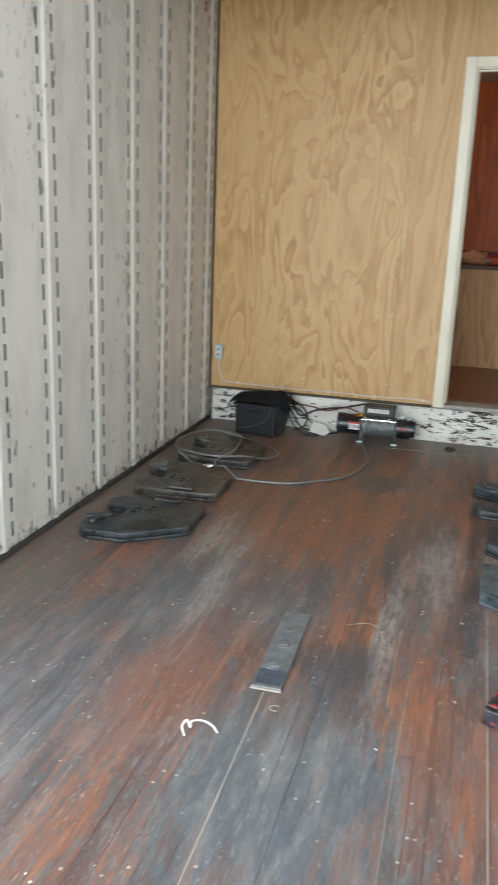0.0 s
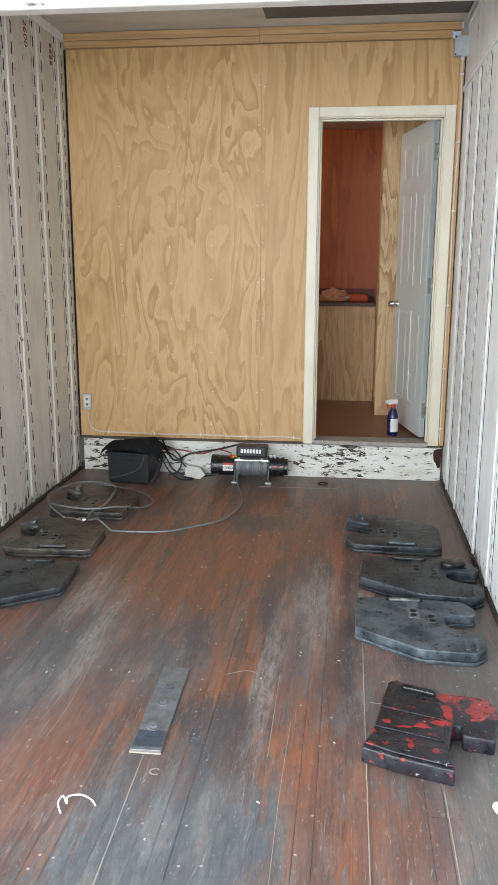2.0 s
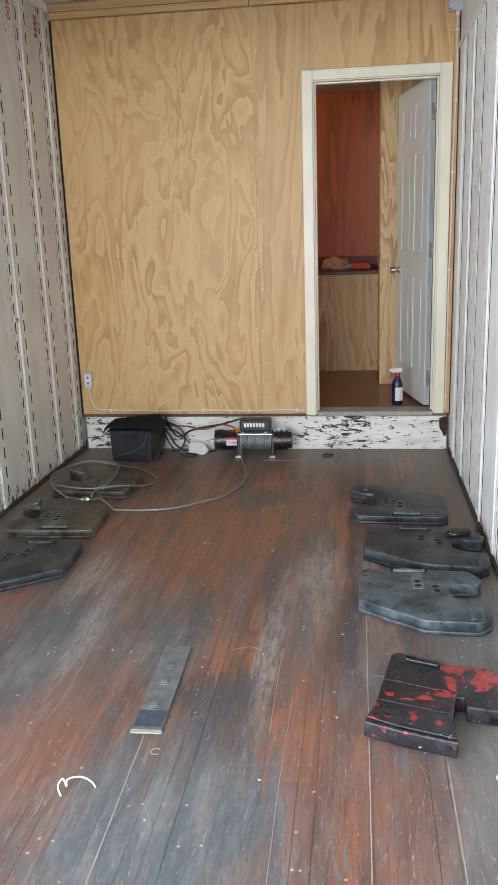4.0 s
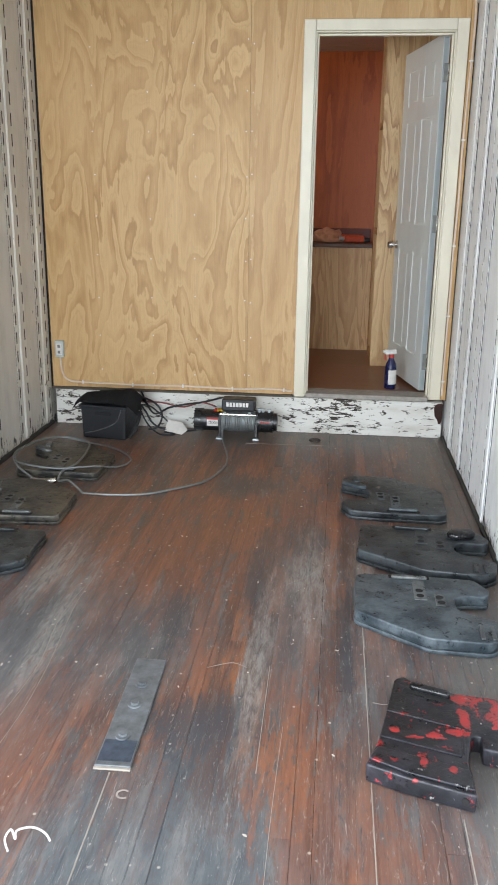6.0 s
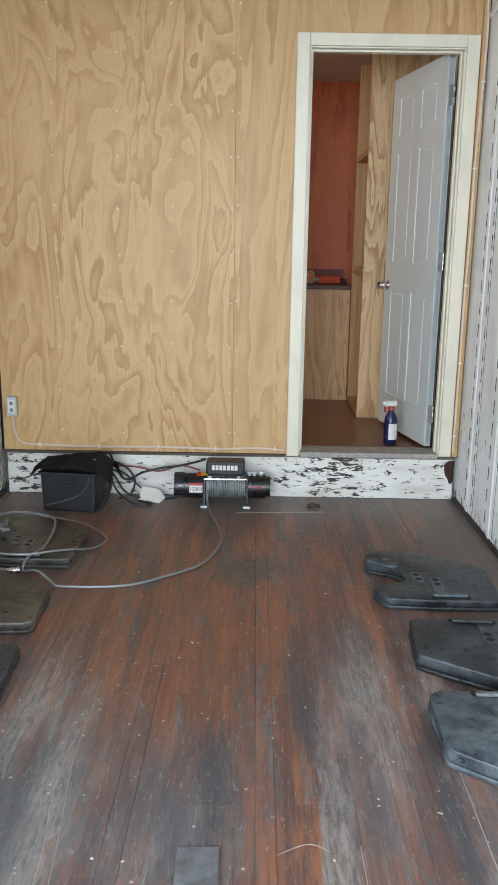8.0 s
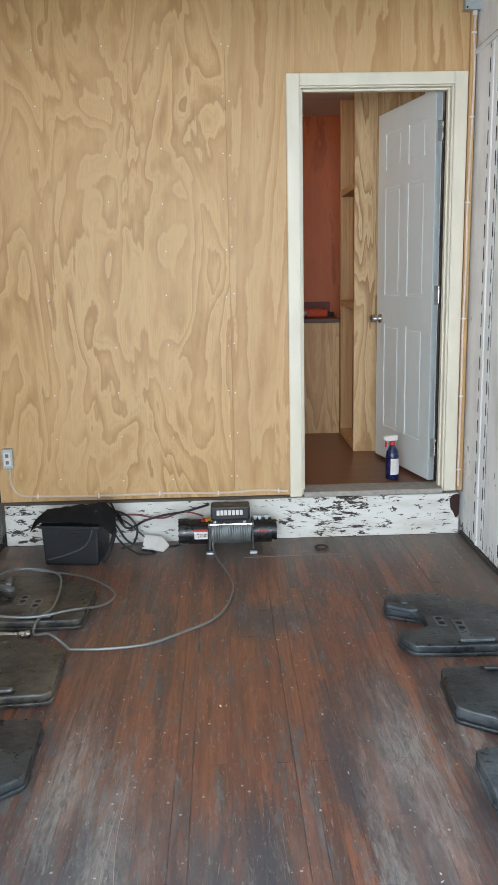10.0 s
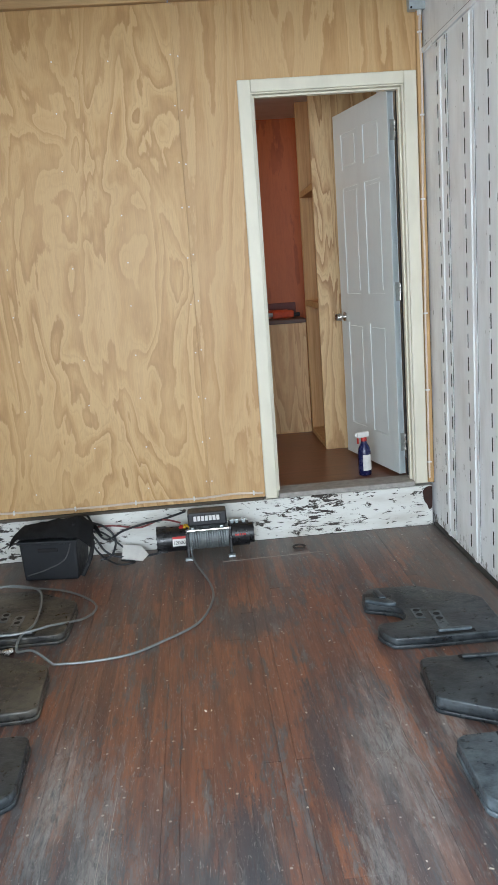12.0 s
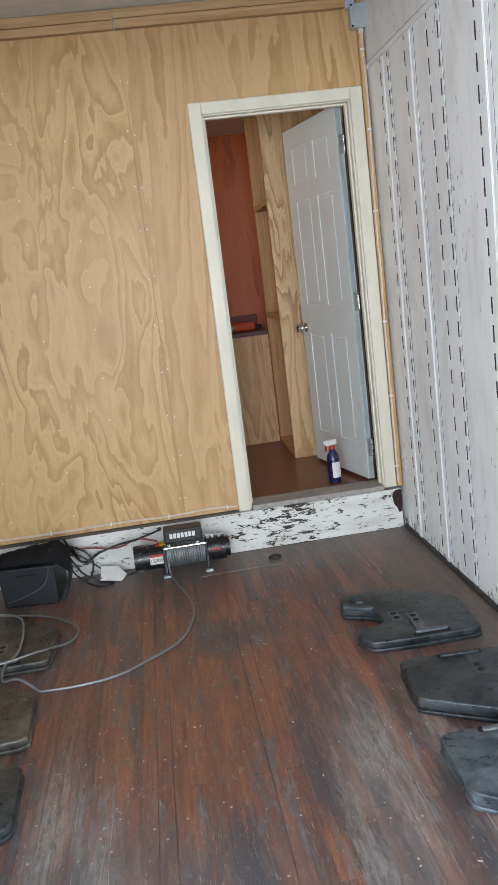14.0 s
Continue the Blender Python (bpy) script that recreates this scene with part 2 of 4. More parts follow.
SILLPAINT = painted("flaked_white_paint", (0.7, 0.7, 0.66), (0.05, 0.04, 0.033), 0.575, 0.5, stain=(0.3, 0.24, 0.17), dirt=0.5, stretch=(0.42, 1.0, 1.5))
# left wall's beige paints are darker and warmer than the right wall's white ones
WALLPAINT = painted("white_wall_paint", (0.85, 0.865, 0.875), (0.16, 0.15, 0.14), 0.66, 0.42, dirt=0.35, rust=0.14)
WALLPAINT_BEIGE = painted("beige_wall_paint", (0.68, 0.65, 0.6), (0.1, 0.095, 0.09), 0.65, 0.5, dirt=0.4, rust=0.16)
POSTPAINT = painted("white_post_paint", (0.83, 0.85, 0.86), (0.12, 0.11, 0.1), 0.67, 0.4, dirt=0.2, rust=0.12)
POSTPAINT_BEIGE = painted("beige_post_paint", (0.68, 0.66, 0.61), (0.1, 0.095, 0.09), 0.65, 0.45, dirt=0.35, rust=0.14)
CEILPAINT = painted("ceiling_paint", (0.58, 0.56, 0.52), (0.16, 0.13, 0.1), 0.7, 0.6, dirt=0.4, stretch=(0.4, 1, 1))
# near-black colour, mostly painted shade for slots, gaps and holes
DARK = plain("hollow_shade", (0.012, 0.012, 0.012), 0.9)
INNERFLOOR = plain_wood("brown_inner_floor", (0.21, 0.08, 0.042), (0.13, 0.05, 0.028), 0.35, 0)
STEEL = plain("worn_steel", (0.23, 0.25, 0.27), 0.45, 0.35, 0.55, 25)
STEEL_BLUE = plain("blued_steel", (0.1, 0.13, 0.18), 0.4, 0.5, 0.5, 40)
GALV = plain("galvanised_steel", (0.52, 0.58, 0.6), 0.45, 0.55, 0.2, 60)
HINGE = plain("dull_hinge_steel", (0.42, 0.43, 0.4), 0.4, 0.6, 0.3)
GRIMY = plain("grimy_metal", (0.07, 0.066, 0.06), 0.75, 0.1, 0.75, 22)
BOXSTEEL = plain("conduit_box_steel", (0.36, 0.39, 0.41), 0.45, 0.4, 0.4, 50)
CHROME = plain("brushed_nickel", (0.6, 0.58, 0.55), 0.25, 1.0, 0.1)
ROPE = plain("wire_rope", (0.32, 0.35, 0.36), 0.5, 0.6, 0.5, 300)
BLACKPLASTIC = plain("black_plastic", (0.018, 0.02, 0.024), 0.45, 0, 0.3)
BLACKPAINT = plain("black_enamel", (0.014, 0.014, 0.016), 0.3, 0.1, 0.3)
CLOTH = plain("black_cloth", (0.02, 0.02, 0.022), 0.95, 0, 0.4, 200)
REDRUBBER = plain("red_rubber", (0.5, 0.03, 0.025), 0.4)
YELLOWRUBBER = plain("yellow_plastic", (0.62, 0.38, 0.03), 0.4)
WHITEPLASTIC = plain("white_plastic", (0.72, 0.71, 0.68), 0.4, 0, 0.1)
CABLEJACKET = plain("cream_cable_jacket", (0.68, 0.56, 0.46), 0.45, 0, 0.15)
PAPER = plain("white_paper", (0.72, 0.71, 0.68), 0.8, 0, 0.12)
BLUEBOTTLE = plain("blue_plastic", (0.014, 0.018, 0.075), 0.25, 0, 0.2)
ORANGE = plain("orange_plastic", (0.62, 0.09, 0.03), 0.5, 0, 0.4)
FOAM = plain("dry_foam_crumb", (0.72, 0.66, 0.56), 0.9)
SCORE = plain("scratched_wood", (0.38, 0.34, 0.3), 0.8)
EARTH = plain("gravel_yard", (0.3, 0.28, 0.25), 0.95, 0, 0.4, 3)
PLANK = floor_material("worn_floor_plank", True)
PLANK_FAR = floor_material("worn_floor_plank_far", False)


def cast_iron(name, color, dust, amount, chips=None):
    g = Graph(name, 0.55, 0.1)
    big = g.noise(g.scaled(9, 9, 9), 1.0, 5.0, 0.65)
    fine = g.noise(g.scaled(140, 140, 140), 1.0, 4.0, 0.6)
    c = g.mix(g.math("MULTIPLY", g.ramp(big, (0.42, 0.0), (0.6, 1.0)), amount), color, dust)
    c = g.mix(g.ramp(fine, (0.66, 0.0), (0.74, 0.6)), c, dust)
    if chips:
        n = g.noise(g.scaled(28, 28, 28, shift=(0.6, 0.35, 0.0)), 1.0, 6.0, 0.7, 0.6)
        ragged = g.math("MULTIPLY", g.math("SUBTRACT", n, 0.5), 3.4)
        for cx, cy, rx, ry in ((1.0, -2.885, 0.06, 0.035), (1.09, -2.95, 0.06, 0.075), (0.985, -2.985, 0.018, 0.06), (0.955, -3.04, 0.045, 0.022), (0.9, -3.065, 0.03, 0.014), (0.8, -3.05, 0.015, 0.012), (0.85, -3.075, 0.03, 0.01), (0.745, -3.11, 0.025, 0.03), (0.86, -3.17, 0.015, 0.03), (0.93, -3.2, 0.015, 0.015)):
            c = g.mix(g.spot(cx, cy, rx, ry, ragged, 0.1), c, chips)
        small = g.noise(g.scaled(30, 30, 30, shift=(2.0, 1.0, 0.0)), 1.0, 5.0, 0.65)
        c = g.mix(g.ramp(small, (0.635, 0.0), (0.65, 0.85)), c, chips)
        spots = g.noise(g.scaled(45, 45, 45), 1.0, 4.0, 0.6)
        c = g.mix(g.ramp(spots, (0.68, 0.0), (0.7, 0.8)), c, (0.5, 0.47, 0.45))
    mid = g.noise(g.scaled(32, 32, 32), 1.0, 5.0, 0.7)
    c = g.mix(g.ramp(mid, (0.35, 0.55), (0.6, 0.0)), c, tuple(a * 0.4 for a in color))
    edge = g.t.nodes.new("ShaderNodeNewGeometry").outputs["Pointiness"]
    c = g.mix(g.math("MULTIPLY", g.ramp(edge, (0.53, 0.0), (0.62, 1.0)), g.ramp(mid, (0.4, 0.1), (0.6, 0.9))), c, tuple(a * 1.9 for a in dust))
    g.color(c)
    g.rough(g.ramp(mid, (0.3, 0.2), (0.7, 0.55)))
    g.bump(g.math("ADD", g.math("MULTIPLY", fine, 0.5), g.math("ADD", mid, big)), 0.7, 0.003)
    return g.m


IRON = cast_iron("black_cast_iron", (0.013, 0.017, 0.021), (0.075, 0.088, 0.096), 0.65)
IRON_DUSTY = cast_iron("dusty_cast_iron", (0.026, 0.027, 0.028), (0.13, 0.118, 0.095), 0.8)
IRON_BLUE = cast_iron("grey_blue_cast_iron", (0.03, 0.043, 0.054), (0.13, 0.16, 0.18), 0.8)
IRON_PALE = cast_iron("worn_pale_cast_iron", (0.06, 0.07, 0.075), (0.2, 0.21, 0.21), 0.7)
IRON_RED = cast_iron("chipped_red_cast_iron", (0.013, 0.014, 0.018), (0.075, 0.07, 0.09), 0.3, (0.42, 0.035, 0.035))


# ---- mesh helpers ----
def part(name, bm, material, parent=None, label=""):
    me = bpy.data.meshes.new(name)
    bm.to_mesh(me)
    bm.free()
    me.materials.append(material)
    ob = new(name, me)
    if parent:
        ob.parent = parent
    if label:
        ob["label"] = label
    return ob


def add_box(bm, x0, x1, y0, y1, z0, z1, bevel=0.0, turn=None):
    out = bmesh.ops.create_cube(bm, size=1.0)["verts"]
    m = Matrix.Translation(((x0 + x1) / 2, (y0 + y1) / 2, (z0 + z1) / 2)) @ Matrix.Diagonal((x1 - x0, y1 - y0, z1 - z0, 1))
    bmesh.ops.transform(bm, matrix=turn @ m if turn else m, verts=out)
    if bevel:
        edges = list({e for v in out for e in v.link_edges})
        bmesh.ops.bevel(bm, geom=edges, offset=bevel, segments=2, affect="EDGES", profile=0.5)
    return bm


def box(x0, x1, y0, y1, z0, z1, bevel=0.0, turn=None):
    return add_box(bmesh.new(), x0, x1, y0, y1, z0, z1, bevel, turn)


def add_cyl(bm, r, a, b, seg=20, r2=None):
    a, b = Vector(a), Vector(b)
    d = b - a
    m = Matrix.Translation((a + b) / 2) @ d.to_track_quat("Z", "Y").to_matrix().to_4x4()
    bmesh.ops.create_cone(bm, cap_ends=True, segments=seg, radius1=r, radius2=r if r2 is None else r2, depth=d.length, matrix=m)
    return bm


def cyl(r, a, b, seg=20, r2=None):
    return add_cyl(bmesh.new(), r, a, b, seg, r2)


def lathe(profile, seg=24):
    """Turned round z from (radius, height) pairs."""
    bm = bmesh.new()
    rings = []
    for r, z in profile:
        rings.append([bm.verts.new((r * math.cos(2 * math.pi * k / seg), r * math.sin(2 * math.pi * k / seg), z)) for k in range(seg)])
    for a, b in zip(rings, rings[1:]):
        for k in range(seg):
            bm.faces.new((a[k], a[(k + 1) % seg], b[(k + 1) % seg], b[k]))
    bm.faces.new(rings[0][::-1])
    bm.faces.new(rings[-1])
    return bm


def slab(outline, z0, z1, bevel=0.0):
    """A flat outline in x and y, made thick, with rounded rims."""
    bm = bmesh.new()
    face = bm.faces.new([bm.verts.new((x, y, z0)) for x, y in outline])
    if face.normal.z > 0:
        face.normal_flip()
    out = bmesh.ops.extrude_face_region(bm, geom=[face])["geom"]
    bmesh.ops.translate(bm, vec=(0, 0, z1 - z0), verts=[g for g in out if isinstance(g, bmesh.types.BMVert)])
    bmesh.ops.recalc_face_normals(bm, faces=bm.faces)
    if bevel:
        rim = [e for e in bm.edges if abs(e.verts[0].co.z - e.verts[1].co.z) < 1e-6]
        bmesh.ops.bevel(bm, geom=rim, offset=bevel, segments=3, affect="EDGES", profile=0.5)
    return bm


def rounded(points, r, n=4):
    """Rounds the corners of an outline."""
    out = []
    for i, p in enumerate(points):
        p = Vector(p)
        a, b = Vector(points[i - 1]) - p, Vector(points[(i + 1) % len(points)]) - p
        d = min(r, a.length * 0.45, b.length * 0.45)
        a, b = p + a.normalized() * d, p + b.normalized() * d
        for k in range(n + 1):
            s = k / n
            q = a * (1 - s) ** 2 + p * 2 * s * (1 - s) + b * s * s
            out.append((q.x, q.y))
    return out


def smooth(ob, angle=40):
    for p in ob.data.polygons:
        p.use_smooth = True
    edges = bmesh.new()
    edges.from_mesh(ob.data)
    for e in edges.edges:
        if len(e.link_faces) == 2 and e.calc_face_angle(0) > radians(angle):
            e.smooth = False
    edges.to_mesh(ob.data)
    edges.free()
    return ob


def tube(name, points, r, material, parent=None, label="", closed=False, seg=8):
    """A bent round cable through points, as a mesh."""
    pts = [Vector(p) for p in points]
    line = []
    for i in range(len(pts) - 1):
        p0, p1, p2, p3 = pts[max(i - 1, 0)], pts[i], pts[i + 1], pts[min(i + 2, len(pts) - 1)]
        for k in range(8):
            s = k / 8
            line.append(0.5 * (2 * p1 + (p2 - p0) * s + (2 * p0 - 5 * p1 + 4 * p2 - p3) * s * s + (3 * p1 - p0 - 3 * p2 + p3) * s ** 3))
    line.append(pts[-1])
    bm = bmesh.new()
    rings = []
    up = Vector((0, 0, 1))
    for i, p in enumerate(line):
        d = (line[min(i + 1, len(line) - 1)] - line[max(i - 1, 0)]).normalized()
        a = d.cross(up)
        if a.length < 0.05:
            a = d.cross(Vector((1, 0, 0)))
        a.normalize()
        b = a.cross(d)
        rings.append([bm.verts.new(p + r * (a * math.cos(2 * math.pi * k / seg) + b * math.sin(2 * math.pi * k / seg))) for k in range(seg)])
    for u, v in zip(rings, rings[1:]):
        for k in range(seg):
            bm.faces.new((u[k], u[(k + 1) % seg], v[(k + 1) % seg], v[k]))
    bm.faces.new(rings[0][::-1])
    bm.faces.new(rings[-1])
    bmesh.ops.recalc_face_normals(bm, faces=bm.faces)
    return smooth(part(name, bm, material, parent, label))


def boxes_mesh(boxes):
    """Many plain boxes as one mesh, quickly."""
    verts, faces = [], []
    for x0, x1, y0, y1, z0, z1 in boxes:
        n = len(verts)
        verts += [(x0, y0, z0), (x1, y0, z0), (x1, y1, z0), (x0, y1, z0), (x0, y0, z1), (x1, y0, z1), (x1, y1, z1), (x0, y1, z1)]
        faces += [[n + i for i in f] for f in ((3, 2, 1, 0), (4, 5, 6, 7), (0, 1, 5, 4), (1, 2, 6, 5), (2, 3, 7, 6), (3, 0, 4, 7))]
    me = bpy.data.meshes.new("pieces")
    me.from_pydata(verts, [], faces)
    return me


def holder(name, label, category, at=(0, 0, 0), turn=0.0, group=""):
    ob = new(name)
    ob.empty_display_size = 0.1
    ob.matrix_world = pose(*at, 0, 0, turn)
    return tagged(ob, label, category, group)


def letters(name, text, size, material, m, parent=None, depth=0.0008):
    cu = bpy.data.curves.new(name, "FONT")
    cu.body, cu.size, cu.extrude, cu.align_x, cu.align_y = text, size, depth, "CENTER", "CENTER"
    tmp = bpy.data.objects.new("tmp", cu)
    scene.collection.objects.link(tmp)
    me = bpy.data.meshes.new_from_object(tmp.evaluated_get(bpy.context.evaluated_depsgraph_get()))
    bpy.data.objects.remove(tmp)
    me.materials.append(material)
    ob = new(name, me)
    ob.parent = parent
    ob.matrix_basis = m
    return ob


# ---- the trailer's shell ----
LEFT, RIGHT, REAR, TOP, SILL = -1.18, 1.285, -8.0, 2.79, 0.235
STRUCT = "structure"

floor_base = tagged(part("floor", box(LEFT - 0.1, RIGHT + 0.1, REAR, 0.1, -0.16, -0.03), DARK), "worn red-brown hardwood plank floor of a trailer", "floor", kind=STRUCT)
tagged(part("ground", box(-300, 300, -300, 300, -1.4, -1.25), EARTH), "pale gravel yard outside the trailer", "ground", kind=STRUCT)
# left wall cut open out of view so the added side fill gets in
WALL_WITH_CUTOUT = box(LEFT - 0.08, LEFT, -3.8, 2.6, -0.16, TOP + 0.1)
add_box(WALL_WITH_CUTOUT, LEFT - 0.08, LEFT, REAR, -7.6, -0.16, TOP + 0.1)
add_box(WALL_WITH_CUTOUT, LEFT - 0.08, LEFT, -7.6, -3.8, 2.35, TOP + 0.1)
wall_left = tagged(part("wall_left", WALL_WITH_CUTOUT, WALLPAINT_BEIGE), "beige painted trailer wall with slotted posts", "wall", kind=STRUCT)
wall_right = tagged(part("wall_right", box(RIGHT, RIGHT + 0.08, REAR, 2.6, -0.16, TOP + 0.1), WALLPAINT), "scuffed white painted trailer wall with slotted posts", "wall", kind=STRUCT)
bm = box(LEFT, RIGHT, REAR, -0.001, TOP, TOP + 0.08)
add_box(bm, LEFT, RIGHT, 0.111, 2.6, 2.53, 2.6)
ceiling = tagged(part("ceiling", bm, CEILPAINT), "grey painted panelled trailer ceiling", "ceiling", kind=STRUCT)


def logistics_post(y, wall, columns=(-0.06, 0.06), ridge=0.0):
    """A pressed steel post with a raised rib and rows of narrow slots."""
    s = 1 if wall == "left" else -1
    face = LEFT if wall == "left" else RIGHT
    top = TOP - 0.06 if wall == "left" else 2.4
    bl = []

    def b(d0, d1, y0, y1, z0, z1):
        xs = sorted((face + s * d0, face + s * d1))
        bl.append((xs[0], xs[1], y + y0, y + y1, z0, z1))

    cuts = sorted(columns)
    edges = [-0.085] + [c for k in cuts for c in (k - 0.0085, k + 0.0085)] + [0.085]
    for a, c in zip(edges[::2], edges[1::2]):
        b(0.004, 0.0052, a, c, 0.03, top)
    n = int((top - 0.03) / 0.105)
    for k in cuts:
        for i in range(n + 1):
            z = 0.03 + i * 0.105
            b(0.0039, 0.005, k - 0.0085, k + 0.0085, z, min(z + 0.04, top))
    if ridge is not None:
        h = 0.0115 if wall == "left" else 0.0085
        b(0.0053, 0.5 * (h + 0.0053), ridge - 0.02, ridge + 0.02, 0.02, top)
        b(0.5 * (h + 0.0053) + 0.0001, h, ridge - 0.013, ridge + 0.013, 0.02, top)
    ob = new("logistics_post", boxes_mesh(bl))
    ob.data.materials.append(POSTPAINT_BEIGE if wall == "left" else POSTPAINT)
    tagged(ob, "beige slotted steel logistics post on the wall" if wall == "left" else "white slotted steel logistics post on the wall", "post", "posts of the wall")
    # near-black sheet close behind the slots paints the shade inside them
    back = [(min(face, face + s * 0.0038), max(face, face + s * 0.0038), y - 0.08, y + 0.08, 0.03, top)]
    shade_sheet = new("slot_backing", boxes_mesh(back))
    shade_sheet.data.materials.append(DARK)
    shade_sheet.parent = ob
    return ob


for y in (-0.12, -0.47, -0.9, -1.33, -1.76, -2.2, -2.63, -3.06, -3.5):
    logistics_post(y, "left")
for y, cols, rib in ((-0.3, (-0.06, 0.06), 0.02), (-0.65, (0.04,), -0.03), (-0.96, (-0.06, 0.06), None), (-1.4, (0.03,), -0.03), (-1.86, (-0.05,), 0.02),
                     (-2.22, (-0.06, 0.06), 0.0), (-2.62, (-0.06, 0.06), 0.0), (-3.03, (-0.06, 0.06), 0.0), (-3.43, (-0.06, 0.06), 0.0), (-3.85, (-0.06, 0.06), 0.0),
                     (-4.28, (-0.06, 0.06), 0.0), (-4.7, (-0.06, 0.06), 0.0), (-5.13, (-0.06, 0.06), 0.0), (-5.6, (-0.06, 0.06), 0.0)):
    logistics_post(y, "right", cols, rib)

# top rails, floor angles
tagged(part("trim", box(RIGHT - 0.014, RIGHT, REAR, -0.004, 2.405, 2.428, 0.004), POSTPAINT), "white painted metal rail above the wall posts", "rail", kind=STRUCT)
tagged(part("trim", box(RIGHT - 0.004, RIGHT, REAR, -0.004, 2.4285, 2.436), DARK), "dark gap above the wall rail", "gap", kind=STRUCT)
for x0, x1, name in ((LEFT, LEFT + 0.012, "top_rail"), (RIGHT - 0.012, RIGHT, "top_rail")):
    tagged(part(name, box(x0, x1, REAR, -0.004, TOP - 0.05, TOP - 0.002, 0.005), WALLPAINT), "painted metal rail along the top of the wall", "rail", kind=STRUCT)
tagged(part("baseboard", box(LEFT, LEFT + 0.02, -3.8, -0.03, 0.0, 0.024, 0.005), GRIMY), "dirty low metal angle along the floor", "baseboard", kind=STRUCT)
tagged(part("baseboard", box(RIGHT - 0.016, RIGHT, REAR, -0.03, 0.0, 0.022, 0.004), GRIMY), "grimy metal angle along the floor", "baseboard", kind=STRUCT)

BEAMPAINT = painted("beam_paint", (0.74, 0.73, 0.7), (0.1, 0.09, 0.08), 0.66, 0.5, dirt=0.4, stretch=(0.15, 1.0, 1.0))
# header beam across the trailer
header = tagged(part("header_beam", box(LEFT + 0.013, RIGHT - 0.013, -1.83, -1.75, 2.42, TOP, 0.006), BEAMPAINT), "white header beam with worn flaking paint", "beam", kind=STRUCT)
part("paper_label", box(-0.2, 0.06, -1.8345, -1.8305, 2.43, 2.5), PAPER, header, "faded white paper label")
# recessed dark strip in the ceiling
tagged(part("ceiling_channel", box(0.12, RIGHT - 0.02, -0.5, -0.25, TOP - 0.014, TOP - 0.001), plain("dull_dark_metal", (0.09, 0.1, 0.11), 0.5, 0.3)), "dark grey metal channel on the ceiling", "channel", kind=STRUCT)

# ---- partition with the doorway ----
DX0, DX1, DTOP = 0.434, 1.174, 2.27
tagged(part("wall_partition_core", box(LEFT + 0.001, DX0 - 0.02, 0.02, 0.11, SILL + 0.001, 2.70), LUMBER), "timber framed partition wall", "wall", kind=STRUCT)
tagged(part("wall_partition_core", box(DX1 + 0.02, RIGHT - 0.001, 0.02, 0.11, SILL + 0.001, 2.70), LUMBER), "timber framed partition wall", "wall", kind=STRUCT)
tagged(part("wall_partition_core", box(DX0 - 0.0195, DX1 + 0.0195, 0.02, 0.11, DTOP + 0.02, 2.70), LUMBER), "timber framed partition wall", "wall", kind=STRUCT)
partition = tagged(new("wall_partition"), "partition wall clad in pale pine plywood sheets", "wall", kind=STRUCT)
bm = box(LEFT + 0.014, 0.0688, 0.0, 0.019, SILL + 0.004, 2.70, 0.001)
part("plywood_sheet", bm, PLY, partition)
bm = bmesh.new()
prof = [(0.070, SILL + 0.004), (DX0 - 0.02, SILL + 0.004), (DX0 - 0.02, DTOP + 0.02), (DX1 + 0.02, DTOP + 0.02), (DX1 + 0.02, SILL + 0.004), (1.262, SILL + 0.004), (1.262, 2.70), (0.070, 2.70)]
face = bm.faces.new([bm.verts.new((x, 0.0, z)) for x, z in prof])
ext = bmesh.ops.extrude_face_region(bm, geom=[face])["geom"]
bmesh.ops.translate(bm, vec=(0, 0.019, 0), verts=[g for g in ext if isinstance(g, bmesh.types.BMVert)])
bmesh.ops.recalc_face_normals(bm, faces=bm.faces)
part("plywood_sheet", bm, PLY_STRAIGHT, partition)
for x0, x1, z0, z1 in ((LEFT + 0.014, 0.055, 2.742, 2.787), (0.058, 1.25, 2.746, 2.788)):
    part("top_plate", box(x0, x1, -0.036, 0.018, z0, z1, 0.003), LUMBER_X, partition, "pale pine top plate")
part("upper_batten", box(LEFT + 0.014, 0.058, -0.03, 0.018, 2.702, 2.74, 0.002), LUMBER_X, partition)
part("upper_batten", box(0.062, 1.2, -0.028, 0.018, 2.703, 2.744, 0.002), LUMBER_X, partition)
part("corner_batten", box(1.2485, 1.2775, -0.03, -0.001, SILL + 0.01, 2.75, 0.003), LUMBER, partition, "upright pine batten in the corner")
part("corner_gap", box(1.278, RIGHT - 0.001, -0.01, 0.0, SILL, 2.6), DARK, partition)
part("corner_gap", box(LEFT + 0.001, LEFT + 0.0135, 0.0, 0.012, SILL, 2.7), DARK, partition)
screw = []
for x in (0.05, 0.084, -0.25, -0.52, -0.85):
    z = 0.34
    while z < 2.6:
        screw.append((x + random.uniform(-0.006, 0.006), z + random.uniform(-0.02, 0.02)))
        z += 0.235
for x, z in screw:
    part("screw_head", cyl(0.0036, (x, -0.0012, z), (x, 0.001, z), 8), WHITEPLASTIC, partition)

